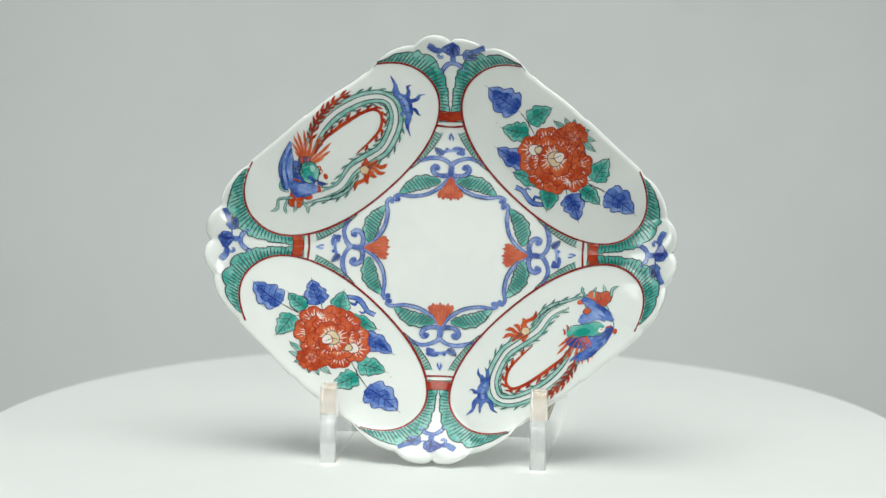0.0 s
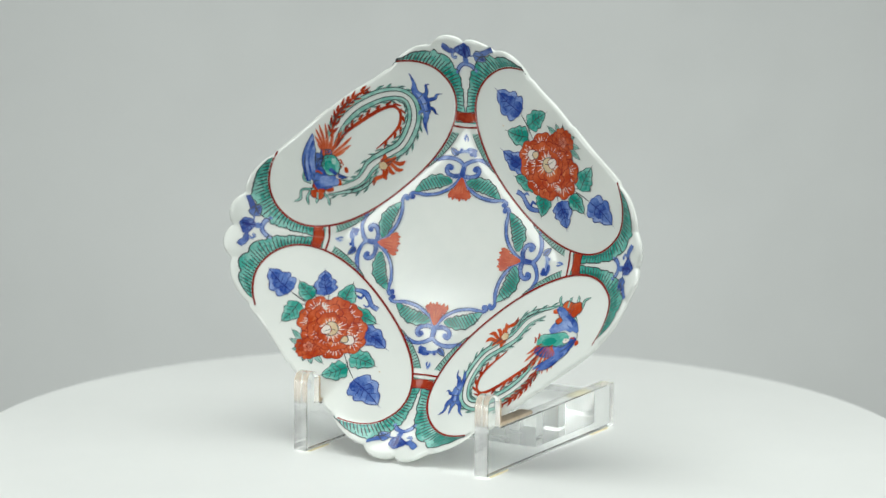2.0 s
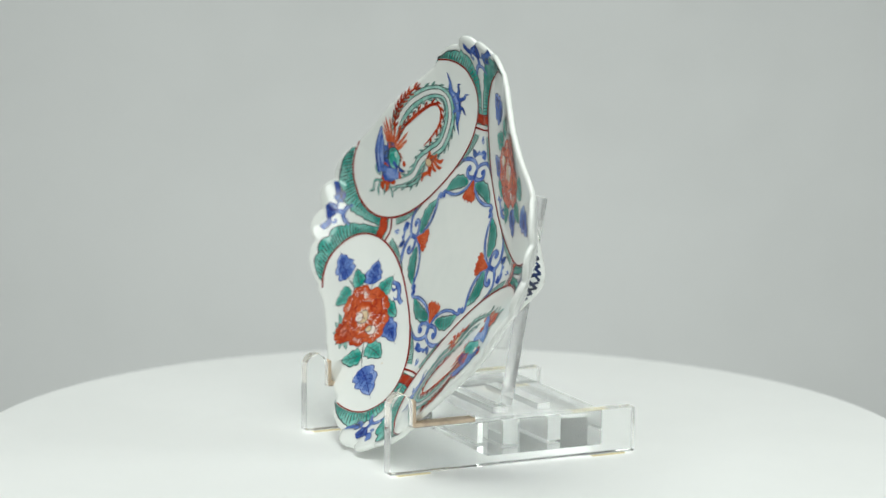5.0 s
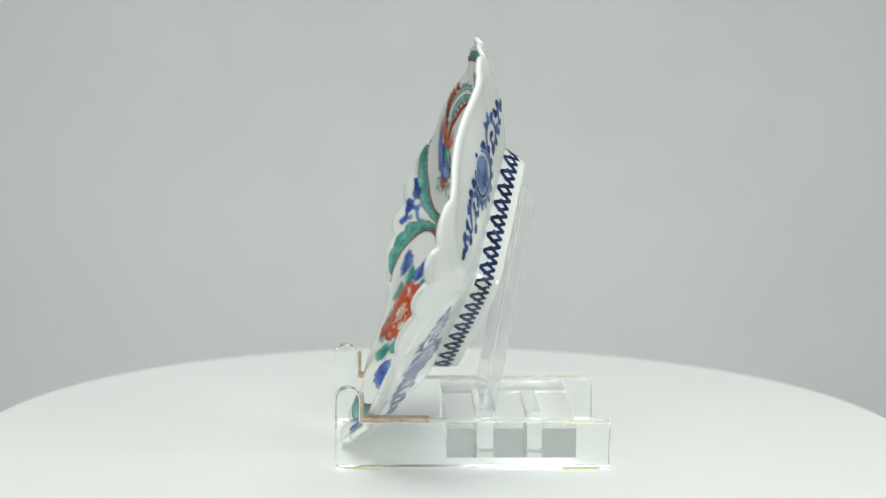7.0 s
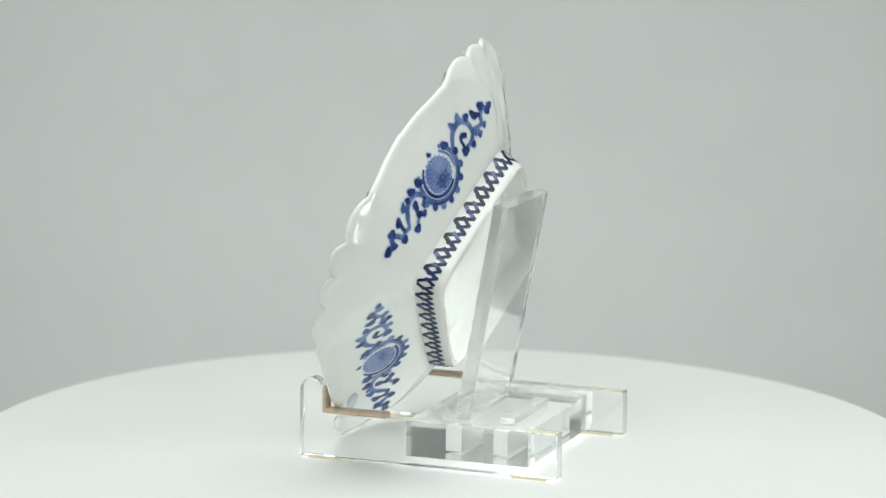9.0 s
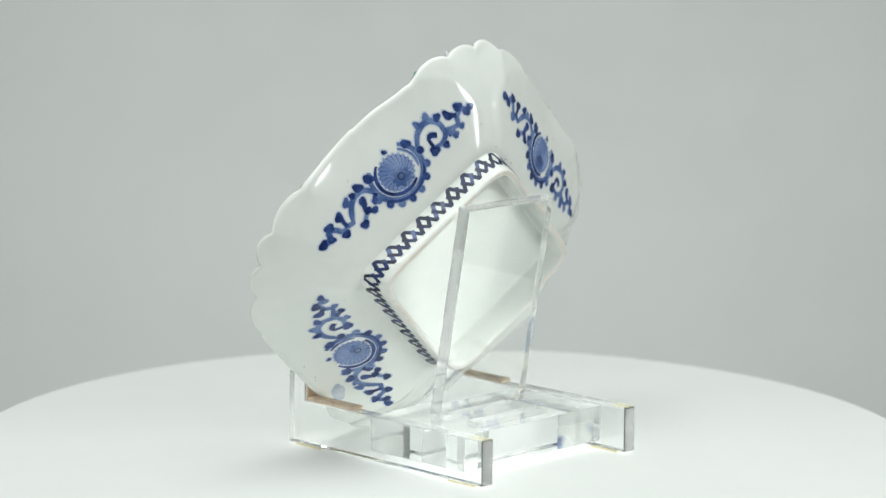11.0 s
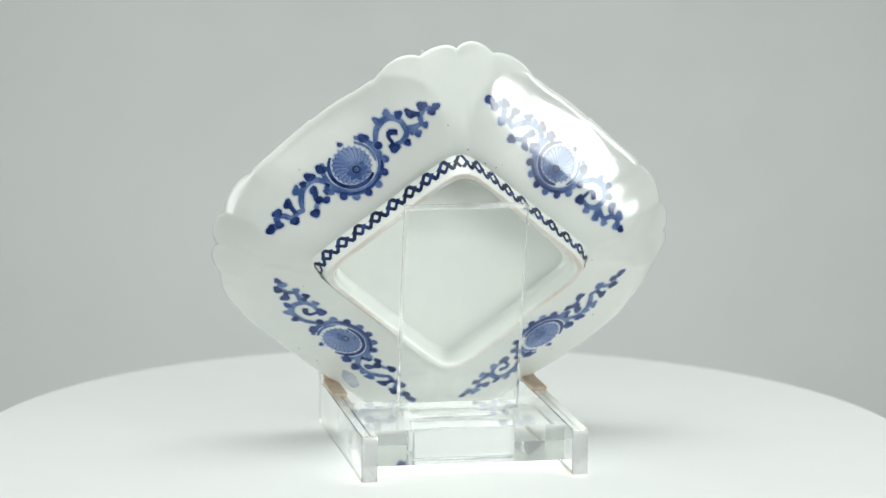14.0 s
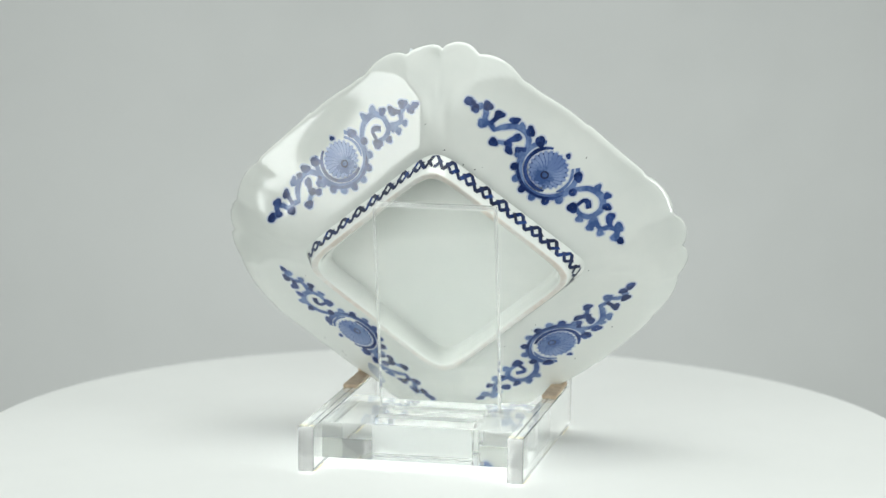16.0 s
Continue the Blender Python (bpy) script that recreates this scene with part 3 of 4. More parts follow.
        for s in (-1, 1):
            def q(*pts, s=s):
                return [(0.9 + s * x, y) for x, y in pts]
            S.drawn(q((0.2, 38.6), (4.2, 37.9), (7.4, 39.0), (8.4, 41.2), (7.4, 42.9), (5.8, 42.3)), 1.6, BLUE_PALE, 0.2, (0.9, 0.9), BLUE_DARK, 0.7)
            S.stroke(q((0.4, 38.2), (3.4, 37.6), (6.2, 38.2)), 1.9, BLUE, 0.22, (0.6, 0.3), cross=2)
            S.blob(*q((6.3, 41.9))[0], 1.4, 1.3, BLUE, 0.24)
            S.drawn(q((0.4, 38.0), (2.2, 34.8), (5.8, 31.2), (11.0, 28.4), (17.2, 27.3), (22.4, 27.9), (25.0, 26.8), (24.4, 25.2), (23.0, 25.6)), 1.3, BLUE_PALE, 0.18, (0.9, 0.9), BLUE_DARK, 0.55)
            S.stroke(q((2.0, 34.0), (5.6, 30.4), (11.0, 27.6), (17.2, 26.6)), 0.34, INK, 0.24)
            S.blob(*q((23.8, 25.6))[0], 1.3, 1.2, BLUE, 0.22)
        S = S.done("centre_scroll", DISH_THING, "blue scroll with a red flower and two leaves", m=DISH)
        # tulip-shaped flower with a torn lower edge
        F = Paint(lambda x, r, f=f: f(-x, r))
        F.stroke([(1.0, 37.4), (1.0, 33.0), (1.0, 28.6)], 3, RED, 0.25, cross=6, step=0.7, shape=lambda t: (0.3 + 4.2 * t ** 0.75, 0.3 + 4.2 * t ** 0.75))
        for i, (x, r) in enumerate(((-4.2, 26.6), (-2.2, 25.8), (-0.2, 26.4), (1.4, 25.4), (3.2, 26.2), (4.8, 25.8), (6.4, 27.2))):
            F.stroke([(1.0 + (x - 1.0) * 0.6, 31.0), (1.0 + (x - 1.0) * 0.9, 28.6), (x, r)], 2.3, RED, 0.254 + 0.003 * i, (1.0, 0.12), cross=2)
        for x in (-1.6, 0.4, 2.6):
            F.stroke([(1.0 + (x - 1) * 0.5, 33.5), (1.0 + (x - 1) * 0.9, 29.0)], 0.36, RED_WARM, 0.285, (0.3, 0.3))
        F.done("red_flower", S, "small red tulip-shaped flower")
        for s in (-1, 1):
            G = Paint(lambda t, r, f=f, s=s: f(s * t, r))
            G.leaf((3.6, 35.2), (22.4, 28.4), 8.4, GREEN_BORDER, INK, 2.2, 5, 0.17, 0, 0.5, 0.85, rib=False, core=GREEN)
            for i in range(10):
                x = 0.12 + 0.076 * i
                p = Vector((3.6, 35.2)).lerp(Vector((22.4, 28.4)), x)
                h = 3.3 * math.sin(math.pi * x) ** 0.7
                nrm = Vector((0.34, 0.94))
                p += nrm * 2.0 * math.sin(math.pi * x)
                G.stroke((p - nrm * h * 0.95 - Vector((1.2, 0)), p + nrm * h * 0.95 + Vector((1.2, 0))), 0.45, INK, 0.24, (0.8, 0.5))
            G.done("leaf", S, "green hatched leaf")


def paint_peony():
    """One peony spray in the top right panel; its twin lies opposite."""
    for sign in (1, -1):
        m = DISH

        def f(t, s, sign=sign):
            U, V = peony_uv(t, s)
            return sign * U, sign * V

        T = Paint(f)
        for pts in ([(-27.5, 71.8), (-20, 70.6), (-12, 68.4), (-4, 67)], [(-19.6, 71), (-17, 69)], [(-17, 67), (-10, 66)], [(-6.3, 55.8), (-2, 60)],
                    [(31, 72.5), (24, 70.5), (15, 67.5)], [(22.5, 73), (20, 70)], [(23, 64), (18, 65)], [(19, 58.5), (14, 62)]):
            T.stroke(pts, 0.4, INK, 0.16)
        T.drawn([(-1.5, 45.0), (2, 46.2), (6, 45.4), (10, 45.4), (14.0, 48.4)], 1.7, BLUE_PALE, 0.17, (0.9, 0.9), BLUE_DARK, 0.8)
        T.stroke([(9.5, 46.0), (8.2, 48.2), (11.0, 49.2)], 1.4, BLUE, 0.17)
        T.stroke([(3.4, 46.4), (2.4, 48.4), (4.6, 49.0)], 1.1, BLUE, 0.17)
        for p in ((-30, 60.5), (39.5, 79)):
            T.blob(p[0], p[1], 0.35, 0.35, STRAW, 0.16, rings=1, n=8)
        T = T.done("peony_spray", DISH_THING, "red peony spray with green and blue leaves", m=m)
        for base, tip, w, blue in (((-27.2, 71.9), (-44.6, 69.4), 13, True), ((-19.6, 70.9), (-16.2, 82.6), 9.5, False), ((-15.8, 67.3), (-26.4, 60.6), 9.5, False),
                                   ((-5.6, 56.6), (-21.2, 52.2), 9.5, True), ((4.5, 56.5), (-7.4, 49.2), 9.0, False), ((9.5, 56.0), (16.8, 47.4), 9.0, False),
                                   ((18.6, 59.6), (30.6, 54.2), 10.0, True), ((21.0, 65.6), (32.0, 66.2), 7.5, False), ((30.2, 72.2), (46.4, 74.2), 12, True),
                                   ((22.8, 72.0), (20.0, 84.0), 9.5, False)):
            L = Paint(f)
            L.leaf(base, tip, w * 1.12, BLUE_PALE if blue else GREEN_BORDER, BLUE_DARK if blue else INK, 0.6, 3, 0.18, 3, 0.38, 0.62, core=BLUE if blue else GREEN)
            L.done("leaf", T, "blue enamel leaf" if blue else "green enamel leaf")
        # sepals and bud
        D = Paint(f)
        for i, (x, y) in enumerate(((-11.4, 79.2), (-8.4, 83.6), (-4.6, 86.2), (4.2, 87.4), (9.6, 85.6), (13.2, 82.2), (10.4, 78.6))):
            D.leaf((0.4 + (x - 0.4) * 0.35, 80.6 + (y - 80.6) * 0.35), (x, y), 2.6, GREEN_PALE, INK, 0, 0, 0.16, 0, 0.22)
        for i in range(6):
            a = radians(40 + 52 * i)
            e = D.blob(0.6 + 3.5 * math.cos(a), 80.2 + 3.0 * math.sin(a), 3.5, 3.0, RED, 0.22 + 0.01 * i, math.degrees(a), 5, 0.25)
            D.ring(e, 0.22, RED_DARK, 0.28 + 0.01 * i)
        e = D.blob(0.4, 80.4, 2.6, 2.4, RED_PALE, 0.29, 0, 5, 0.3)
        D.ring(e, 0.2, RED_DARK, 0.31)
        D.done("bud", T, "half-open red peony bud")
        # blossom: rings of lobed petals with pale streaks, straw-yellow heart
        F = Paint(f)
        rnd = random.Random(5)
        z = 0.22
        cx, cy = 2.6, 66.6
        for ring, count, rad, size in ((0, 9, 10.6, 6.0), (1, 7, 6.8, 5.6), (2, 5, 3.6, 4.6)):
            for i in range(count):
                a = 2 * math.pi * (i + 0.37 * ring) / count + rnd.uniform(-0.12, 0.12)
                stretch = 1.0 + 0.12 * math.cos(2 * (a - 0.5))
                px, py = cx + 1.12 * rad * stretch * math.cos(a), cy + 0.90 * rad * math.sin(a)
                z += 0.006
                e = F.blob(px, py, size * 0.92, size * 1.05, RED, z, math.degrees(a), 6, 0.20, rnd.uniform(0, 1))
                F.ring(e, 0.36, RED_DARK, z + 0.004)
                g = (px - 0.30 * size * math.cos(a), py - 0.30 * size * math.sin(a))
                F.blob(g[0], g[1], size * 0.60, size * 0.80, RED_WARM, z + 0.002, math.degrees(a), 5, 0.25, rnd.uniform(0, 1))
                if (2 * i + ring) % 5 != 1:
                    inner = (-0.02, 0.12, 0.6)[ring]
                    for j in range(6):
                        b = a + radians(-45 + 18 * j + rnd.uniform(-6, 6))
                        q0 = (px - inner * size * math.cos(a) - 0.11 * size * (j - 2) * math.sin(a), py - inner * size * math.sin(a) + 0.11 * size * (j - 2) * math.cos(a))
                        ln = size * rnd.uniform(0.42, 0.78)
                        F.stroke((q0, (q0[0] + ln * math.cos(b), q0[1] + ln * math.sin(b))), 0.40, WHITE_LINE, z + 0.005, (1, 0.15), step=2)
        # short dark strokes part the lobes of the outer petals
        for i in range(22):
            a = 2 * math.pi * (i + rnd.uniform(-0.3, 0.3)) / 22
            p, q = rnd.uniform(0.92, 1.02), rnd.uniform(0.70, 0.82)
            F.stroke(((cx + 16.2 * p * math.cos(a), cy + 13.6 * p * math.sin(a)), (cx + 16.2 * q * math.cos(a + 0.06), cy + 13.6 * q * math.sin(a + 0.06))), 0.34, RED_DARK, z + 0.01, (1, 0.2), step=2)
        for bx, by, r0, r1, count, a0, span in ((cx - 0.6, cy + 0.6, 3.0, 7.6, 13, 120, 150), (cx - 0.6, cy + 0.6, 3.0, 6.6, 7, -40, 90), (-8.6, 63.0, 2.2, 5.0, 8, 220, 150), (14.0, 64.8, 0.6, 4.4, 7, -160, 150)):
            for i in range(count):
                a = radians(a0 + span * (i + rnd.uniform(-0.35, 0.35)) / count)
                q = r1 * rnd.uniform(0.6, 1.0)
                F.stroke(((bx + r0 * math.cos(a), by + r0 * math.sin(a)), (bx + q * math.cos(a + 0.1), by + q * math.sin(a + 0.1))), 0.42, WHITE_LINE, z + 0.02, (1, 0.2), step=2)
        for hx, hy, r, mat in ((cx - 0.6, cy + 0.6, 3.5, STRAW), (cx + 0.2, cy + 2.4, 2.4, WHITE_LINE), (-8.2, 63.4, 2.5, WHITE_LINE), (-6.6, 64.8, 1.7, STRAW)):
            z += 0.012
            e = F.blob(hx, hy, r, r * 1.05, mat, z + 0.03, 20, 3, 0.15)
            F.ring(e, 0.40, INK if mat == STRAW else RED_DARK, z + 0.04)
        hx, hy, r = cx - 0.6, cy + 0.6, 3.5
        F.stroke([(hx - r * 0.7, hy - r * 0.5), (hx - 0.1 * r, hy - 0.3), (hx + r * 0.2, hy + r * 0.9)], 0.36, INK, z + 0.05)
        F.done("blossom", T, "large iron-red peony blossom")


def feathered(P, pts, w, mat, off, barbs, side=1, line=INK):
    """A tail feather: a band with small hooked barbs along its edge."""
    rows = P.stroke(pts, w, mat, off, (0.6, 0.3), cross=2, step=1.0)
    if line:
        P.stroke([r[0] for r in rows], 0.42, line, off + 0.05)
        P.stroke([r[-1] for r in rows], 0.42, line, off + 0.05)
    n = len(rows)
    for k in range(1, barbs + 1):
        i = min(n - 2, int(n * k / (barbs + 1)))
        for e in ((0, -1) if side == 0 else ((-1,) if side > 0 else (0,))):
            p = Vector(rows[i][e])
            d = (Vector(rows[min(n - 1, i + 1)][e]) - p).normalized()
            s = (Vector(rows[i][e]) - Vector(rows[i][1])).normalized()
            q = p + d * (1.9 + 0.6 * (k % 3)) + s * (1.2 + 0.6 * (k % 2))
            P.stroke([p - d * 1.0, p + d * 0.5 + s * 0.7, q], 1.1, mat, off, (0.9, 0.1))
            if line:
                P.stroke([p - d * 0.2 + s * 0.3, p + d * 0.8 + s * 0.9, q], 0.42, line, off + 0.05)


def paint_phoenix():
    """One phoenix in the top left panel; its twin lies opposite."""
    for sign in (1, -1):
        m = DISH

        def f(t, s, sign=sign):
            U, V = phoenix_uv(t, s)
            return sign * U, sign * V

        B = Paint(f)
        # curled legs and tufts
        for pts in ([(-33, 66), (-38, 69.4), (-41.5, 66.8), (-45, 67.6)], [(-33, 64), (-35.2, 61.8), (-37.4, 60.6)], [(-31, 62), (-31.2, 58.6), (-33.0, 56.0)],
                    [(-32.0, 69), (-33.6, 72.4), (-31.4, 75.2)], [(-35, 66.5), (-38.5, 65.2), (-40.5, 62.2)]):
            B.drawn(pts, 0.8, GREEN_PALE, 0.19, (0.9, 0.3), INK, 0.6)
        B.ring(B.blob(-31.8, 64.6, 4.8, 3.4, RED, 0.2, 30, 4, 0.2), 0.36, INK, 0.24)
        B.blob(-27.4, 61.6, 2.0, 1.3, RED, 0.2, -30)
        # body, neck and head; (x, y) run right and down in tenths of a millimetre from the head
        def bird(x, y):
            du, dv = x / 11.3, -y / 10.0
            return (-18.9 + (du + dv) / R2, 69.6 + (dv - du) / R2)

        def way(*p):
            return [bird(*q) for q in p]

        if sign > 0:
            B.drawn(way((-95, -45), (-75, 20), (-52, 75), (-40, 118)), 8.0, BLUE, 0.20, (0.7, 0.6), INK, 0.6)
            B.drawn(way((-60, 88), (-25, 78), (15, 70), (45, 50)), 5.2, BLUE_PALE, 0.235, (0.9, 0.6), INK, 0.5)
            B.stroke(way((-48, 110), (-10, 104), (20, 84)), 2.2, BLUE, 0.235, (0.8, 0.4), cross=2)
            for k in range(4):
                B.stroke(way((-104 + 16 * k, -8 - 6 * k), (-94 + 17 * k, -2 - 8 * k), (-90 + 17 * k, -26 - 8 * k)), 0.34, INK, 0.27)
                B.stroke(way((-98 + 16 * k, 22 - 5 * k), (-88 + 17 * k, 28 - 7 * k), (-84 + 17 * k, 2 - 8 * k)), 0.34, INK, 0.27)
            B.stroke(way((-96, 44), (-70, 36), (-40, 46)), 0.9, RED, 0.27, (0.5, 0.2))
            B.stroke(way((-98, 50), (-68, 42), (-36, 54)), 0.34, INK, 0.275)
            for x, y, q in ((-62, -32, 2.3), (-34, -52, 2.4), (-12, -58, 2.0), (-52, -10, 1.9)):
                B.ring(B.blob(*bird(x, y), q, q * 0.8, BLUE, 0.24, 45, 4, 0.25), 0.32, INK, 0.27)
            e = B.blob(*bird(2, -2), 5.2, 4.2, GREEN_BORDER, 0.26, 55, 6, 0.10)
            B.blob(*bird(-4, 8), 3.2, 2.6, GREEN, 0.27, 55, 4, 0.12)
            B.blob(*bird(16, -22), 1.6, 1.1, GREEN_PALE, 0.275, 55)
            B.ring(e, 0.42, INK, 0.29)
            B.stroke(way((-4, 16), (20, 34), (50, 46), (86, 48)), 2.0, BLUE, 0.28, (1, 0.15), cross=2)
            B.stroke(way((30, 52), (60, 54), (92, 46)), 1.5, WHITE_LINE, 0.275, (0.8, 0.15), cross=2)
            B.stroke(way((24, 58), (56, 60), (96, 46)), 0.36, INK, 0.29, (0.9, 0.3))
            B.stroke(way((24, 30), (56, 42), (96, 44)), 0.36, INK, 0.295, (0.9, 0.3))
            B.blob(*bird(36, 46), 0.6, 0.5, WHITE_LINE, 0.30, rings=1, n=8)
            B.blob(*bird(37, 46), 0.28, 0.28, INK, 0.31, rings=1, n=8)
            B.blob(*bird(82, 12), 1.5, 1.0, RED, 0.25, 60)
            B.stroke(way((46, 62), (54, 82), (42, 90)), 1.4, RED, 0.27, (0.6, 0.5))
            for p in (((38, -30), (52, -34), (58, -22)), ((44, -16), (60, -20), (66, -8)), ((40, -2), (56, -4), (58, 6))):
                B.stroke(way(*p), 0.7, RED, 0.26, (0.8, 0.3))
        else:
            # the twin turns its breast the other way
            def way(*p):
                return [bird(-x, -y) for x, y in p]
            B.drawn(way((6, -134), (60, -104), (120, -62), (172, -20)), 4.2, BLUE, 0.23, (0.4, 0.35), INK, 0.4)
            B.stroke(way((20, -116), (70, -82), (130, -44)), 2.2, BLUE_PALE, 0.26, (0.3, 0.3), cross=2)
            B.stroke(way((0, -10), (40, -40), (96, -52), (140, -30)), 5.4, BLUE_PALE, 0.225, (0.5, 0.6), cross=3)
            B.stroke(way((-60, 84), (0, 92), (70, 78), (130, 50), (170, 8)), 5.8, BLUE, 0.24, (0.6, 0.35), cross=3)
            B.stroke(way((60, 70), (96, 62), (130, 42)), 2.6, BLUE_PALE, 0.26, (0.3, 0.3), cross=2)
            for k in range(5):
                B.stroke(way((-58 + 20 * k, 84 - k), (-48 + 20 * k, 102), (-38 + 20 * k, 86)), 0.36, INK, 0.28)
                B.stroke(way((-48 + 20 * k, 104 - k), (-38 + 20 * k, 118), (-28 + 20 * k, 106)), 0.3, INK, 0.28)
            B.stroke(way((172, -18), (176, 10), (140, 54), (90, 92)), 0.36, INK, 0.28)
            rows = B.stroke(way((-62, 40), (-10, 34), (40, 26), (96, 22), (130, 18)), 6.8, GREEN_BORDER, 0.26, (0.5, 0.5), cross=4)
            B.stroke(way((-30, 44), (10, 40), (60, 30)), 3.8, GREEN, 0.275, (0.3, 0.2), cross=2)
            B.stroke([r[0] for r in rows[::2]], 0.36, INK, 0.29)
            B.stroke([r[-1] for r in rows[::2]], 0.36, INK, 0.29)
            B.stroke(way((100, 24), (118, 28), (134, 20)), 2.6, WHITE_LINE, 0.28, (0.8, 0.3), cross=2)
            B.stroke(way((98, 36), (116, 42), (136, 24)), 0.32, INK, 0.30)
            B.blob(*way((114, 22))[0], 0.3, 0.3, INK, 0.31, rings=1, n=8)
            B.blob(*way((184, 32))[0], 1.4, 1.0, RED, 0.25, 40)
            B.stroke(way((134, 14), (152, 8), (164, 16)), 0.8, RED, 0.27)
            B.ring(B.blob(*way((118, -132))[0], 4.0, 3.2, RED, 0.24, 20, 5, 0.2), 0.34, INK, 0.26)
            B.ring(B.blob(*way((36, -70))[0], 1.8, 1.6, RED, 0.24, 0, 4, 0.2), 0.34, INK, 0.26)
            for p in (((-66, 0), (-56, 14), (-60, 30)), ((-84, 20), (-72, 34), (-74, 52))):
                B.stroke(way(*p), 1.0, RED, 0.26, (0.3, 0.6))
        B = B.done("phoenix", DISH_THING, "blue and green phoenix with a long red and green tail", m=m)
        W = Paint(f)
        if sign > 0:
            for i, (base, mid, tip) in enumerate((((-116, 90), (-138, -15), (-94, -142)), ((-106, 84), (-122, -25), (-91, -136)), ((-96, 72), (-108, -28), (-89, -112)), ((-88, 50), (-98, -20), (-85, -84)))):
                W.drawn(way(base, mid, tip), 2.1, BLUE_PALE if i in (1, 3) else BLUE, 0.23 + 0.012 * i, (0.8, 0.3), INK, 0.6)
            W.stroke(way((-122, 60), (-138, 10), (-132, -40)), 0.34, INK, 0.30)
        else:
            for i, (base, mid, tip) in enumerate((((150, 62), (70, 118), (-36, 180)), ((140, 74), (84, 128), (-10, 186)), ((120, 86), (80, 134), (14, 182)))):
                W.drawn(way(base, mid, tip), 2.2, BLUE_PALE if i == 1 else BLUE, 0.245 + 0.012 * i, (0.8, 0.3), INK, 0.5)
        W.done("wing", B, "blue wing with black feather lines")
        R = Paint(f)
        for q in ((-16.4, 81.0), (-14.6, 84.4), (-11.8, 86.4), (-9.0, 86.8), (-6.4, 85.4), (-4.2, 82.4), (-2.8, 78.6), (-1.6, 73.6), (-4.6, 71.0), (-8.8, 70.6)):
            h = Vector((-19.4, 73.0))
            g = h.lerp(Vector(q), 0.5) + Vector((0.9, -0.3))
            R.stroke([h, g, q], 1.5, RED_PALE, 0.2, (0.8, 0.15))
            R.stroke([h.lerp(Vector(q), 0.15), g, q], 0.5, RED, 0.26, (1, 0.3))
        feathered(R, [(-9, 79.4), (-2, 83.6), (5, 85.8), (12, 86.2), (22.4, 85.4)], 1.3, RED_BAND, 0.21, 8, 0, None)
        feathered(R, [(-11, 74.4), (-3, 76.6), (4, 76.6), (11, 76.0), (18.8, 74.8), (24.2, 72.4), (24.6, 68.2), (20, 64.2), (13, 62.8), (3.3, 62.4)], 1.5, RED_BAND, 0.22, 13, 1, None)
        R.done("plume", B, "iron-red plume feathers")
        G = Paint(f)
        mid = [(-11, 77.6), (-4, 80.4), (4, 82.0), (13, 82.0), (23.4, 79.6), (30.6, 75.0), (32.4, 69.4), (28.6, 63.0), (22.0, 58.8), (13.8, 56.2), (5.4, 57.2), (-3.4, 58.2), (-13, 56.2), (-22, 58.4)]
        n = len(mid)
        for sgn, mat in ((1, GREEN_PALE), (-1, GREEN_PALE)):
            pts = []
            for k, p in enumerate(mid):
                d = (Vector(mid[min(k + 1, n - 1)]) - Vector(mid[max(k - 1, 0)])).normalized()
                pts.append(Vector(p) + Vector((-d.y, d.x)) * sgn * (2.1 if k < n - 3 else 2.1 - 0.3 * (k - n + 3)))
            feathered(G, pts, 1.9, mat, 0.19, 25, sgn)
        feathered(G, [(-3, 54.4), (-10, 52.8), (-17, 53.4), (-24, 57.0), (-30.5, 60.4)], 1.5, GREEN_PALE, 0.19, 5, 1)
        G.done("tail", B, "long pale green tail feathers")
        S = Paint(f)
        if sign > 0:
            limbs = (([(37.0, 67.4), (37.2, 71.8), (39.5, 74.6), (41.0, 79.2)], 3.0), ([(34.6, 61.6), (33.0, 59.6), (29.8, 57.2), (27.4, 52.8)], 2.7),
                     ([(38.0, 66.6), (41.6, 68.2), (43.0, 70.6), (44.8, 69.8)], 1.7), ([(38.8, 65.0), (42.2, 63.4), (44.0, 64.2), (46.4, 62.8)], 1.6),
                     ([(36.4, 61.8), (38.2, 60.2), (37.4, 58.4), (38.0, 56.8)], 1.6), ([(33.4, 62.6), (31.6, 63.0), (30.8, 61.8)], 1.4))
            trunk = [(37.0, 70.4), (37.4, 66.6), (36.0, 63.2), (34.0, 60.2)]
        else:
            limbs = (([(33.0, 61.6), (30.6, 58.4), (30.6, 55.6), (28.6, 53.4)], 2.0), ([(32.0, 62.4), (28.6, 60.2), (26.8, 57.6), (25.0, 56.6)], 2.2),
                     ([(35.0, 62.8), (37.8, 61.6), (37.6, 59.6), (39.0, 59.0)], 1.6), ([(37.6, 65.4), (41.6, 65.4), (44.4, 67.4), (48.2, 67.2)], 2.4),
                     ([(37.6, 66.8), (40.6, 68.4), (43.4, 71.0)], 2.2), ([(36.6, 66.8), (36.2, 70.6), (37.8, 73.4), (37.4, 76.6)], 2.3))
            trunk = [(31.4, 61.8), (34.4, 63.0), (36.6, 65.4), (38.0, 68.0)]
        S.drawn(trunk, 4.6, BLUE, 0.25, (0.6, 0.6), INK, 0.4)
        for pts, w in limbs:
            S.drawn(pts, w, BLUE, 0.23, (1.2, 0.5), INK, 0.4)
        S.stroke(trunk, 1.6, BLUE_PALE, 0.285, (0.2, 0.2))
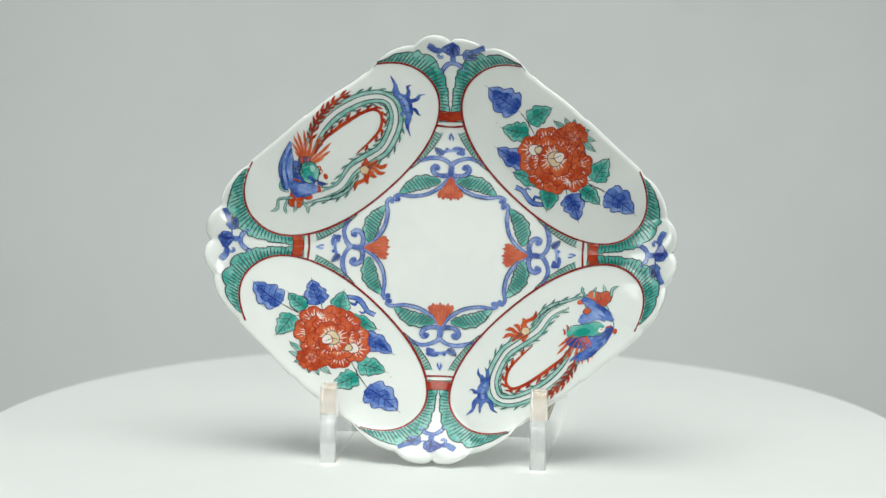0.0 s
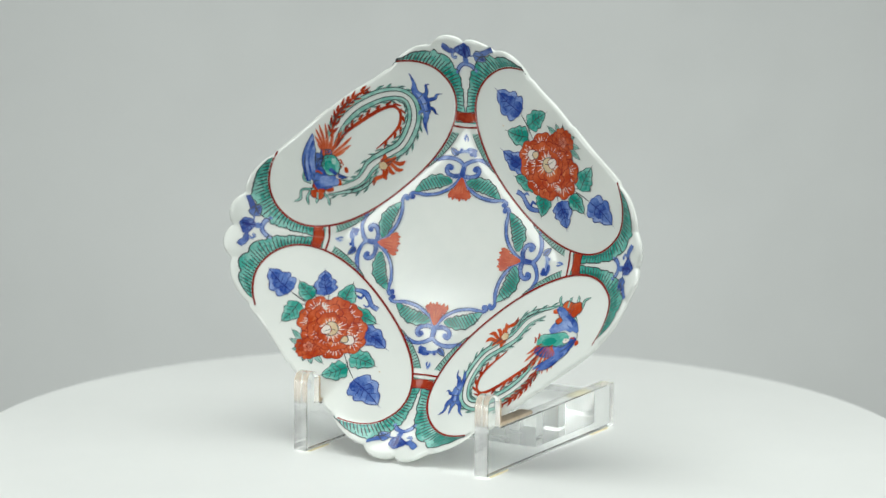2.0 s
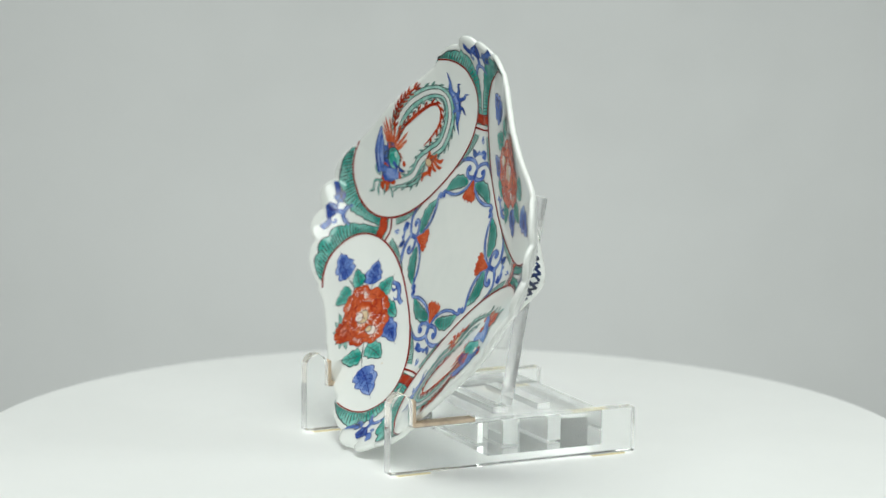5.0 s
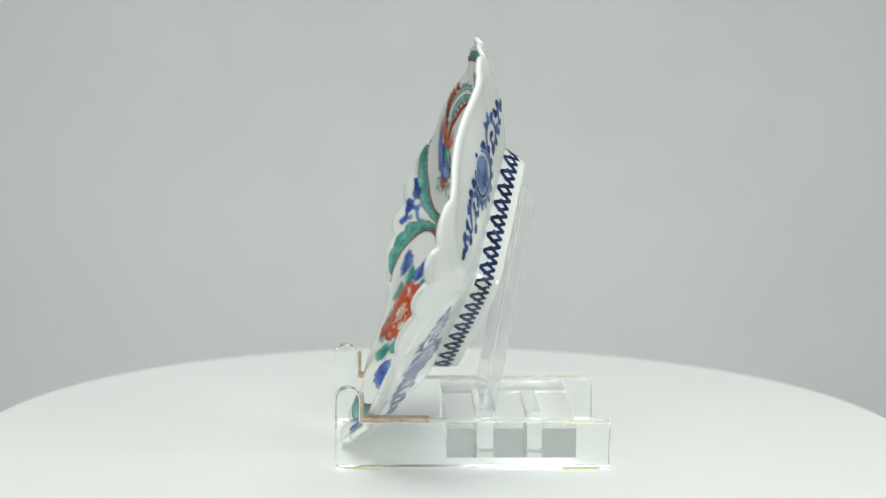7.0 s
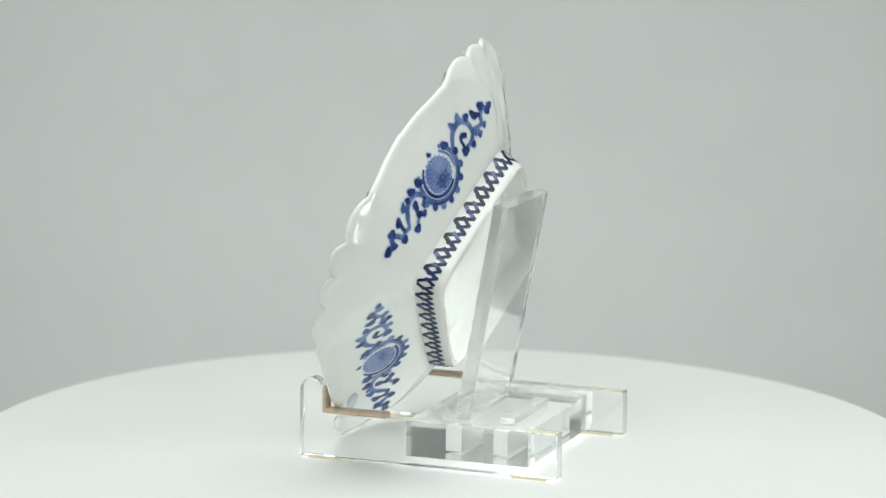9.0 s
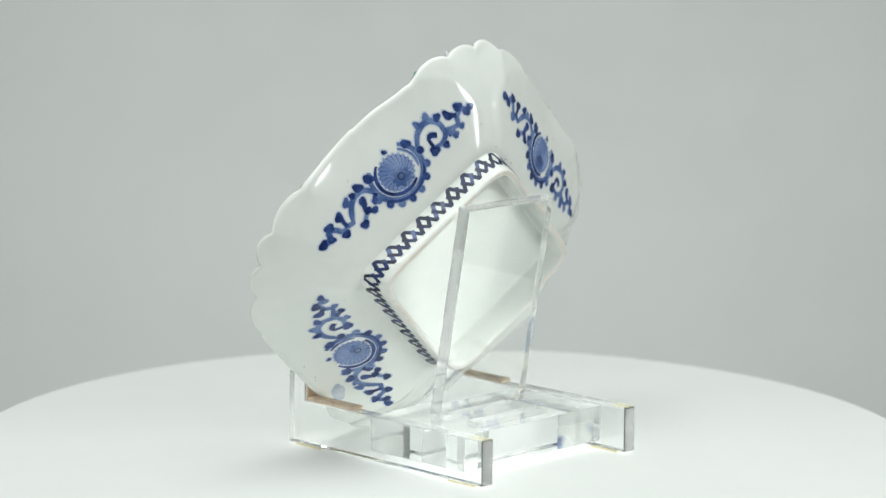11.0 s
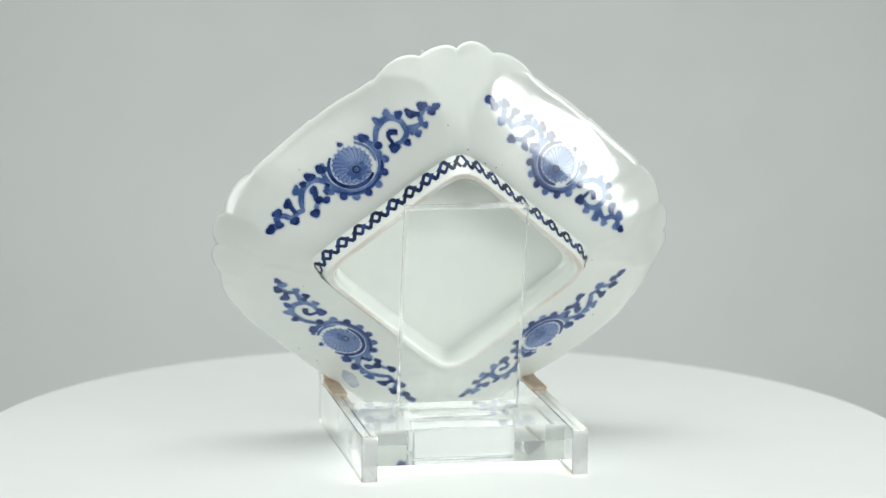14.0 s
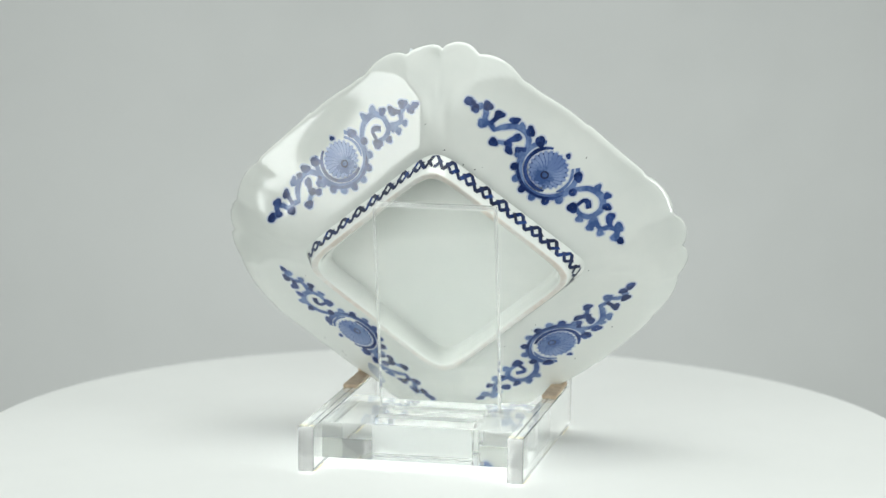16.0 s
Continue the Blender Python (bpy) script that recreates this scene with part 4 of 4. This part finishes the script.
        for a, b in zip(trunk, trunk[1:]):
            m0 = (Vector(a) + Vector(b)) / 2
            d0 = (Vector(b) - Vector(a)).normalized()
            S.stroke([m0 - Vector((-d0.y, d0.x)) * 1.9, m0 + d0 * 0.6, m0 + Vector((-d0.y, d0.x)) * 1.9], 0.34, INK, 0.29)
        S.done("tail_ornament", B, "blue star-shaped tail ornament")
        E = Paint(f)
        for q in ((10.6, 50.0), (7.0, 47.6), (2.4, 48.4), (-3.0, 48.6), (-9.8, 50.2), (8.6, 54.6), (5.0, 58.6)):
            d = Vector(q) - Vector((0.6, 54.4))
            E.stroke([(0.6, 54.4), Vector((0.6, 54.4)) + d * 0.35 + Vector((-d.y, d.x)) * 0.16, Vector((0.6, 54.4)) + d * 0.7 - Vector((-d.y, d.x)) * 0.08, q], 1.8, RED, 0.23, (1, 0.12))
        E.blob(0.6, 54.6, 2.0, 2.0, STRAW, 0.28, 0, 5, 0.3)
        E.ring([(0.6 + 2 * math.cos(a), 54.6 + 2 * math.sin(a)) for a in [2 * math.pi * i / 14 for i in range(14)]], 0.22, RED_DARK, 0.3)
        E.done("flame_flower", B, "small red flaming flower")


def trefoil(P, x, y, rot, size, mat, off):
    for a in (-70, 0, 70):
        b = radians(rot + a)
        P.blob(x + 0.8 * size * math.cos(b), y + 0.8 * size * math.sin(b), 0.75 * size, 0.6 * size, mat, off, rot + a, rings=2, n=10)
    P.stroke([(x - size * math.cos(radians(rot)), y - size * math.sin(radians(rot))), (x + 0.4 * size * math.cos(radians(rot)), y + 0.4 * size * math.sin(radians(rot)))], 0.9 * size, mat, off, (1, 1))


def paint_back_scrolls():
    rnd = random.Random(11)
    for k in range(4):
        dt, ds = ((0, 0), (0, 0), (-0.8, 3.0), (3.2, 0.8))[k]

        def f(t, s, g=panel_uv(k), dt=dt, ds=ds):
            return g(t + dt, s + ds)
        c = 66.8
        M = Paint(f, on_back, COBALT_HALO)
        cx = -1.0

        def arc(a0, a1, r, n=20):
            return [(cx + r * math.cos(radians(a0 + (a1 - a0) * i / n)), c + 0.83 * r * math.sin(radians(a0 + (a1 - a0) * i / n))) for i in range(n + 1)]
        # outer collar, open at the top, with clubs round it; inner ring; shell with curved ribs from a hub set low
        M.stroke(arc(46, -226, 13.6, 30), 2.7, COBALT_PALE, 0.16, (0.6, 0.6), cross=2)
        M.stroke(arc(62, -120, 10.7), 1.7, COBALT, 0.17, (0.5, 0.5), cross=2)
        M.stroke(arc(-150, -225, 11.3), 1.3, COBALT_PALE, 0.17, (0.4, 0.6), cross=2)
        for i, a in enumerate((-12, -36, -58, -80, -102, -126, -150, -178)):
            M.blob(cx + 15.6 * math.cos(radians(a)), c + 12.9 * math.sin(radians(a)), 1.9, 1.8, COBALT if i % 2 else COBALT_PALE, 0.19, a, rings=2, n=10)
        M.stroke(arc(-20, -160, 14.0, 12), 1.2, COBALT, 0.20, (0.1, 0.1), cross=2)
        for x, y, r in ((10.8, 73.4, 2.7), (-13.6, 72.4, 2.5), (-3.4, 76.2, 1.3)):
            M.blob(x, y, r, r * 0.75, COBALT, 0.2, 30, 3, 0.2, rings=2)
        M.blob(cx, c, 8.9, 7.6, COBALT_WASH, 0.17, 0, 22, 0.12)
        hx, hy = cx - 0.4, c - 2.4
        M.blob(hx, hy - 0.6, 4.8, 3.6, COBALT_PALE, 0.185, 0, 8, 0.3)
        for i in range(22):
            a = 2 * math.pi * i / 22
            q = (cx + 8.2 * math.cos(a), c + 7.0 * math.sin(a))
            d = Vector((q[0] - hx, q[1] - hy))
            M.stroke([(hx + 0.22 * d.x, hy + 0.22 * d.y), (hx + 0.6 * d.x - 0.07 * d.y, hy + 0.6 * d.y + 0.07 * d.x), q], 0.28, COBALT_PALE, 0.2, (0.6, 1.0), step=1.2)
            M.blob(q[0], q[1], 0.36, 0.36, COBALT, 0.215, rings=1, n=6)
        M.ring([(hx + 1.6 * math.cos(a), hy + 1.4 * math.sin(a)) for a in [2 * math.pi * i / 16 for i in range(16)]], 0.7, COBALT_DARK, 0.22)
        M.stroke([(hx - 1.2, hy - 1.2), (hx - 2.6, hy - 2.8), (hx - 4.2, hy - 4.6)], 1.5, COBALT_PALE, 0.21, (0.3, 0.9), cross=2)
        M = M.done("medallion", DISH_THING, "shaded blue round flower medallion", m=DISH)
        for side in (-1, 1):
            P = Paint(lambda t, s, f=f: f(t, s - 0.045 * t), on_back, COBALT_HALO)
            # scrolling stems with curls; one arm ends in three clubs, the other in a dark leaf
            stems = []
            for pts, w in (([(-13.5, 64.5), (-17.0, 67.6), (-21.6, 71.0), (-28.1, 71.2), (-31.8, 67.2), (-30.6, 62.0), (-26.4, 60.3), (-22.6, 61.4)], 2.5),
                           ([(-31.0, 63.6), (-34.4, 61.6), (-38.2, 60.6), (-40.6, 63.4), (-44.0, 63.6)], 2.2),
                           ([(-44.0, 64.4), (-46.4, 61.8), (-49.0, 60.8)], 2.4),
                           ([(13.0, 68.0), (15.0, 71.4), (18.6, 73.2), (24.0, 72.8), (28.5, 69.1), (30.4, 66.0)], 2.4),
                           ([(29.8, 66.4), (33.0, 67.4), (36.6, 67.4), (38.8, 70.4), (42.0, 71.6)], 2.2),
                           ([(42.0, 72.0), (43.4, 69.0), (47.0, 69.6), (50.0, 69.0)], 3.0)):
                if pts[0][0] * side < 0:
                    continue
                P.stroke(pts, w, COBALT_PALE, 0.16, (0.7, 0.6), cross=2)
                stems += spline(pts, 24)
            if side < 0:
                P.stroke([(-27.4, 64.2), (-25.0, 66.2), (-22.9, 65.6), (-22.4, 63.0), (-21.6, 60.6)], 2.3, COBALT, 0.17, (1.1, 0.8), cross=2)
            if side > 0:
                P.stroke([(20.0, 70.0), (21.4, 67.6), (21.2, 65.2), (18.6, 63.2)], 2.1, COBALT, 0.17, (0.9, 0.9), cross=2)
                P.stroke([(21.2, 65.4), (24.0, 64.2), (26.6, 62.2)], 1.9, COBALT_PALE, 0.17, (0.9, 0.9), cross=2)
            for x, y, rx, ry, rot, dark in ((-23.7, 73.2, 2.2, 1.7, 60, 0), (-29.4, 73.0, 1.7, 1.9, 90, 0), (-33.2, 69.4, 2.0, 1.6, 20, 1), (-32.4, 60.4, 1.5, 1.4, 0, 0),
                                            (-27.4, 58.2, 1.9, 1.6, 0, 0), (-21.6, 60.2, 2.8, 2.3, 20, 2), (-37.8, 66.4, 2.8, 2.0, 70, 1), (-39.2, 58.8, 1.8, 1.5, 0, 0),
                                            (-33.8, 58.0, 2.0, 1.6, 0, 0), (-43.8, 65.4, 2.7, 2.0, 20, 0), (-45.6, 60.8, 2.2, 1.6, 10, 0), (-48.8, 61.2, 2.0, 1.5, 30, 1),
                                            (20.2, 69.4, 2.6, 2.0, 120, 2), (21.4, 65.6, 2.2, 1.8, 20, 2), (18.6, 63.4, 2.4, 1.6, 20, 2), (26.6, 62.2, 2.6, 1.9, 10, 2),
                                            (17.4, 75.0, 2.9, 1.9, 30, 1), (22.0, 74.6, 1.8, 1.5, 20, 0), (26.4, 74.6, 2.6, 1.7, -30, 0), (33.2, 72.8, 2.6, 1.9, -20, 1),
                                            (36.6, 65.6, 2.6, 1.8, 10, 0), (40.2, 72.8, 2.8, 1.9, 10, 1), (43.2, 68.8, 2.2, 1.8, 40, 1), (47.6, 69.6, 2.9, 1.9, -10, 1), (16.0, 65.8, 1.7, 1.5, 0, 1)):
                if x * side < 0:
                    continue
                y = c + (y - c) * 0.97
                near = min(stems, key=lambda p: (p - Vector((x, y))).length)
                if dark < 2:
                    P.stroke([(x, y), ((x + near.x) / 2, (y + near.y) / 2), near], 2.2, COBALT if dark else COBALT_PALE, 0.17, (1, 1), cross=2)
                P.blob(x + rnd.uniform(-0.3, 0.3), y, rx * 0.92, ry * 0.92, COBALT if dark or rnd.random() < 0.5 else COBALT_PALE, 0.19, rot, 3, 0.28, rnd.uniform(0, 1), rings=2)
            P.done("floral_scroll", M, "underglaze blue scrolling foliage")


def paint_lattice():
    """Crossed strokes round the outer wall of the foot, a length for each side."""
    for k in range(4):
        bm = bmesh.new()
        mats = [COBALT_DARK, COBALT]

        def at(x, n, off=0.14):
            # x runs from -1 to 1 along one side, through the corners at its ends
            phi = math.pi / 4 + k * math.pi / 2 + math.atan(x * 0.98)
            return Vector(foot_point(phi, foot_wall(n) + off, n))

        def line(x0, n0, x1, n1, w, mat, steps=4, off=0.14):
            prev = None
            for i in range(steps + 1):
                x, n = x0 + (x1 - x0) * i / steps, n0 + (n1 - n0) * i / steps
                dx, dn = (x1 - x0) * 44, (n1 - n0)
                ln = math.hypot(dx, dn)
                ox, on = -dn / ln * w / 2 / 44, dx / ln * w / 2
                a, b = bm.verts.new(at(x - ox, n - on, off)), bm.verts.new(at(x + ox, n + on, off))
                if prev:
                    fc = bm.faces.new((prev[0], prev[1], b, a))
                    fc.material_index = mat
                prev = (a, b)
        # a tall zigzag, with a short V under each of its peaks
        cells, top, low = 9, -7.2, -15.0
        mid = (top + low) / 2
        for i in range(cells):
            x0, x1 = -1 + 2 * i / cells, -1 + 2 * (i + 1) / cells
            c, q = (x0 + x1) / 2, (x1 - x0) / 4
            line(x0, top, c, low, 2.0, 0)
            line(c, low, x1, top, 2.0, 1 if i % 3 == 1 else 0, off=0.16)
            line(x0, low + 0.3, x0 + q * 1.45, mid + 1.0, 1.8, i % 2, off=0.18)
            line(x1, low + 0.3, x1 - q * 1.45, mid + 1.0, 1.8, 0, off=0.18)
            for x, n in ((x0, top - 0.3), (c, low + 0.4), (x0, low + 0.6)):
                line(x - 0.022, n, x + 0.022, n, 1.8, 0, 2, off=0.20)
        line(-1, -7.0, 1, -7.0, 0.9, 1, 40)
        part("lattice_band", bm, mats, FOOT, "dark blue crossed lattice strokes")


paint_panel_edges()
paint_axis_motifs()
paint_peony()
paint_phoenix()
paint_back_scrolls()
paint_lattice()


def paint_specks():
    rnd = random.Random(3)
    P = Paint(lambda U, V: (U, V), on_back)
    for k in range(26):
        a, r = rnd.uniform(0, 2 * math.pi), rnd.uniform(52, 88)
        P.blob(r * math.cos(a), r * math.sin(a), rnd.uniform(0.15, 0.4), rnd.uniform(0.15, 0.35), INK, 0.12, rings=1, n=8)
    # one pale grey-blue patch near the rim of panel 3's back
    Q = Paint(panel_uv(3), on_back)
    Q.blob(26.5, 82.4, 6.5, 3.0, SMUDGE, 0.1, 14, 5, 0.15)
    Q.done("blue_smudge", DISH_THING, "pale grey-blue smudge on the back", m=DISH)
    tagged(P.done("kiln_speck", DISH_THING, "scattered tiny dark kiln specks", m=DISH), kind="stuff")


paint_specks()


# ---- motion ----
def motions():
    rows = [(k * 0.5, pose(0, 0, 0, 0, 0, -TURN * k * 0.5)) for k in range(33)]
    walk(TURNTABLE, rows)
    walk(STAND, rows)
    walk(DISH_THING, rows)


motions()
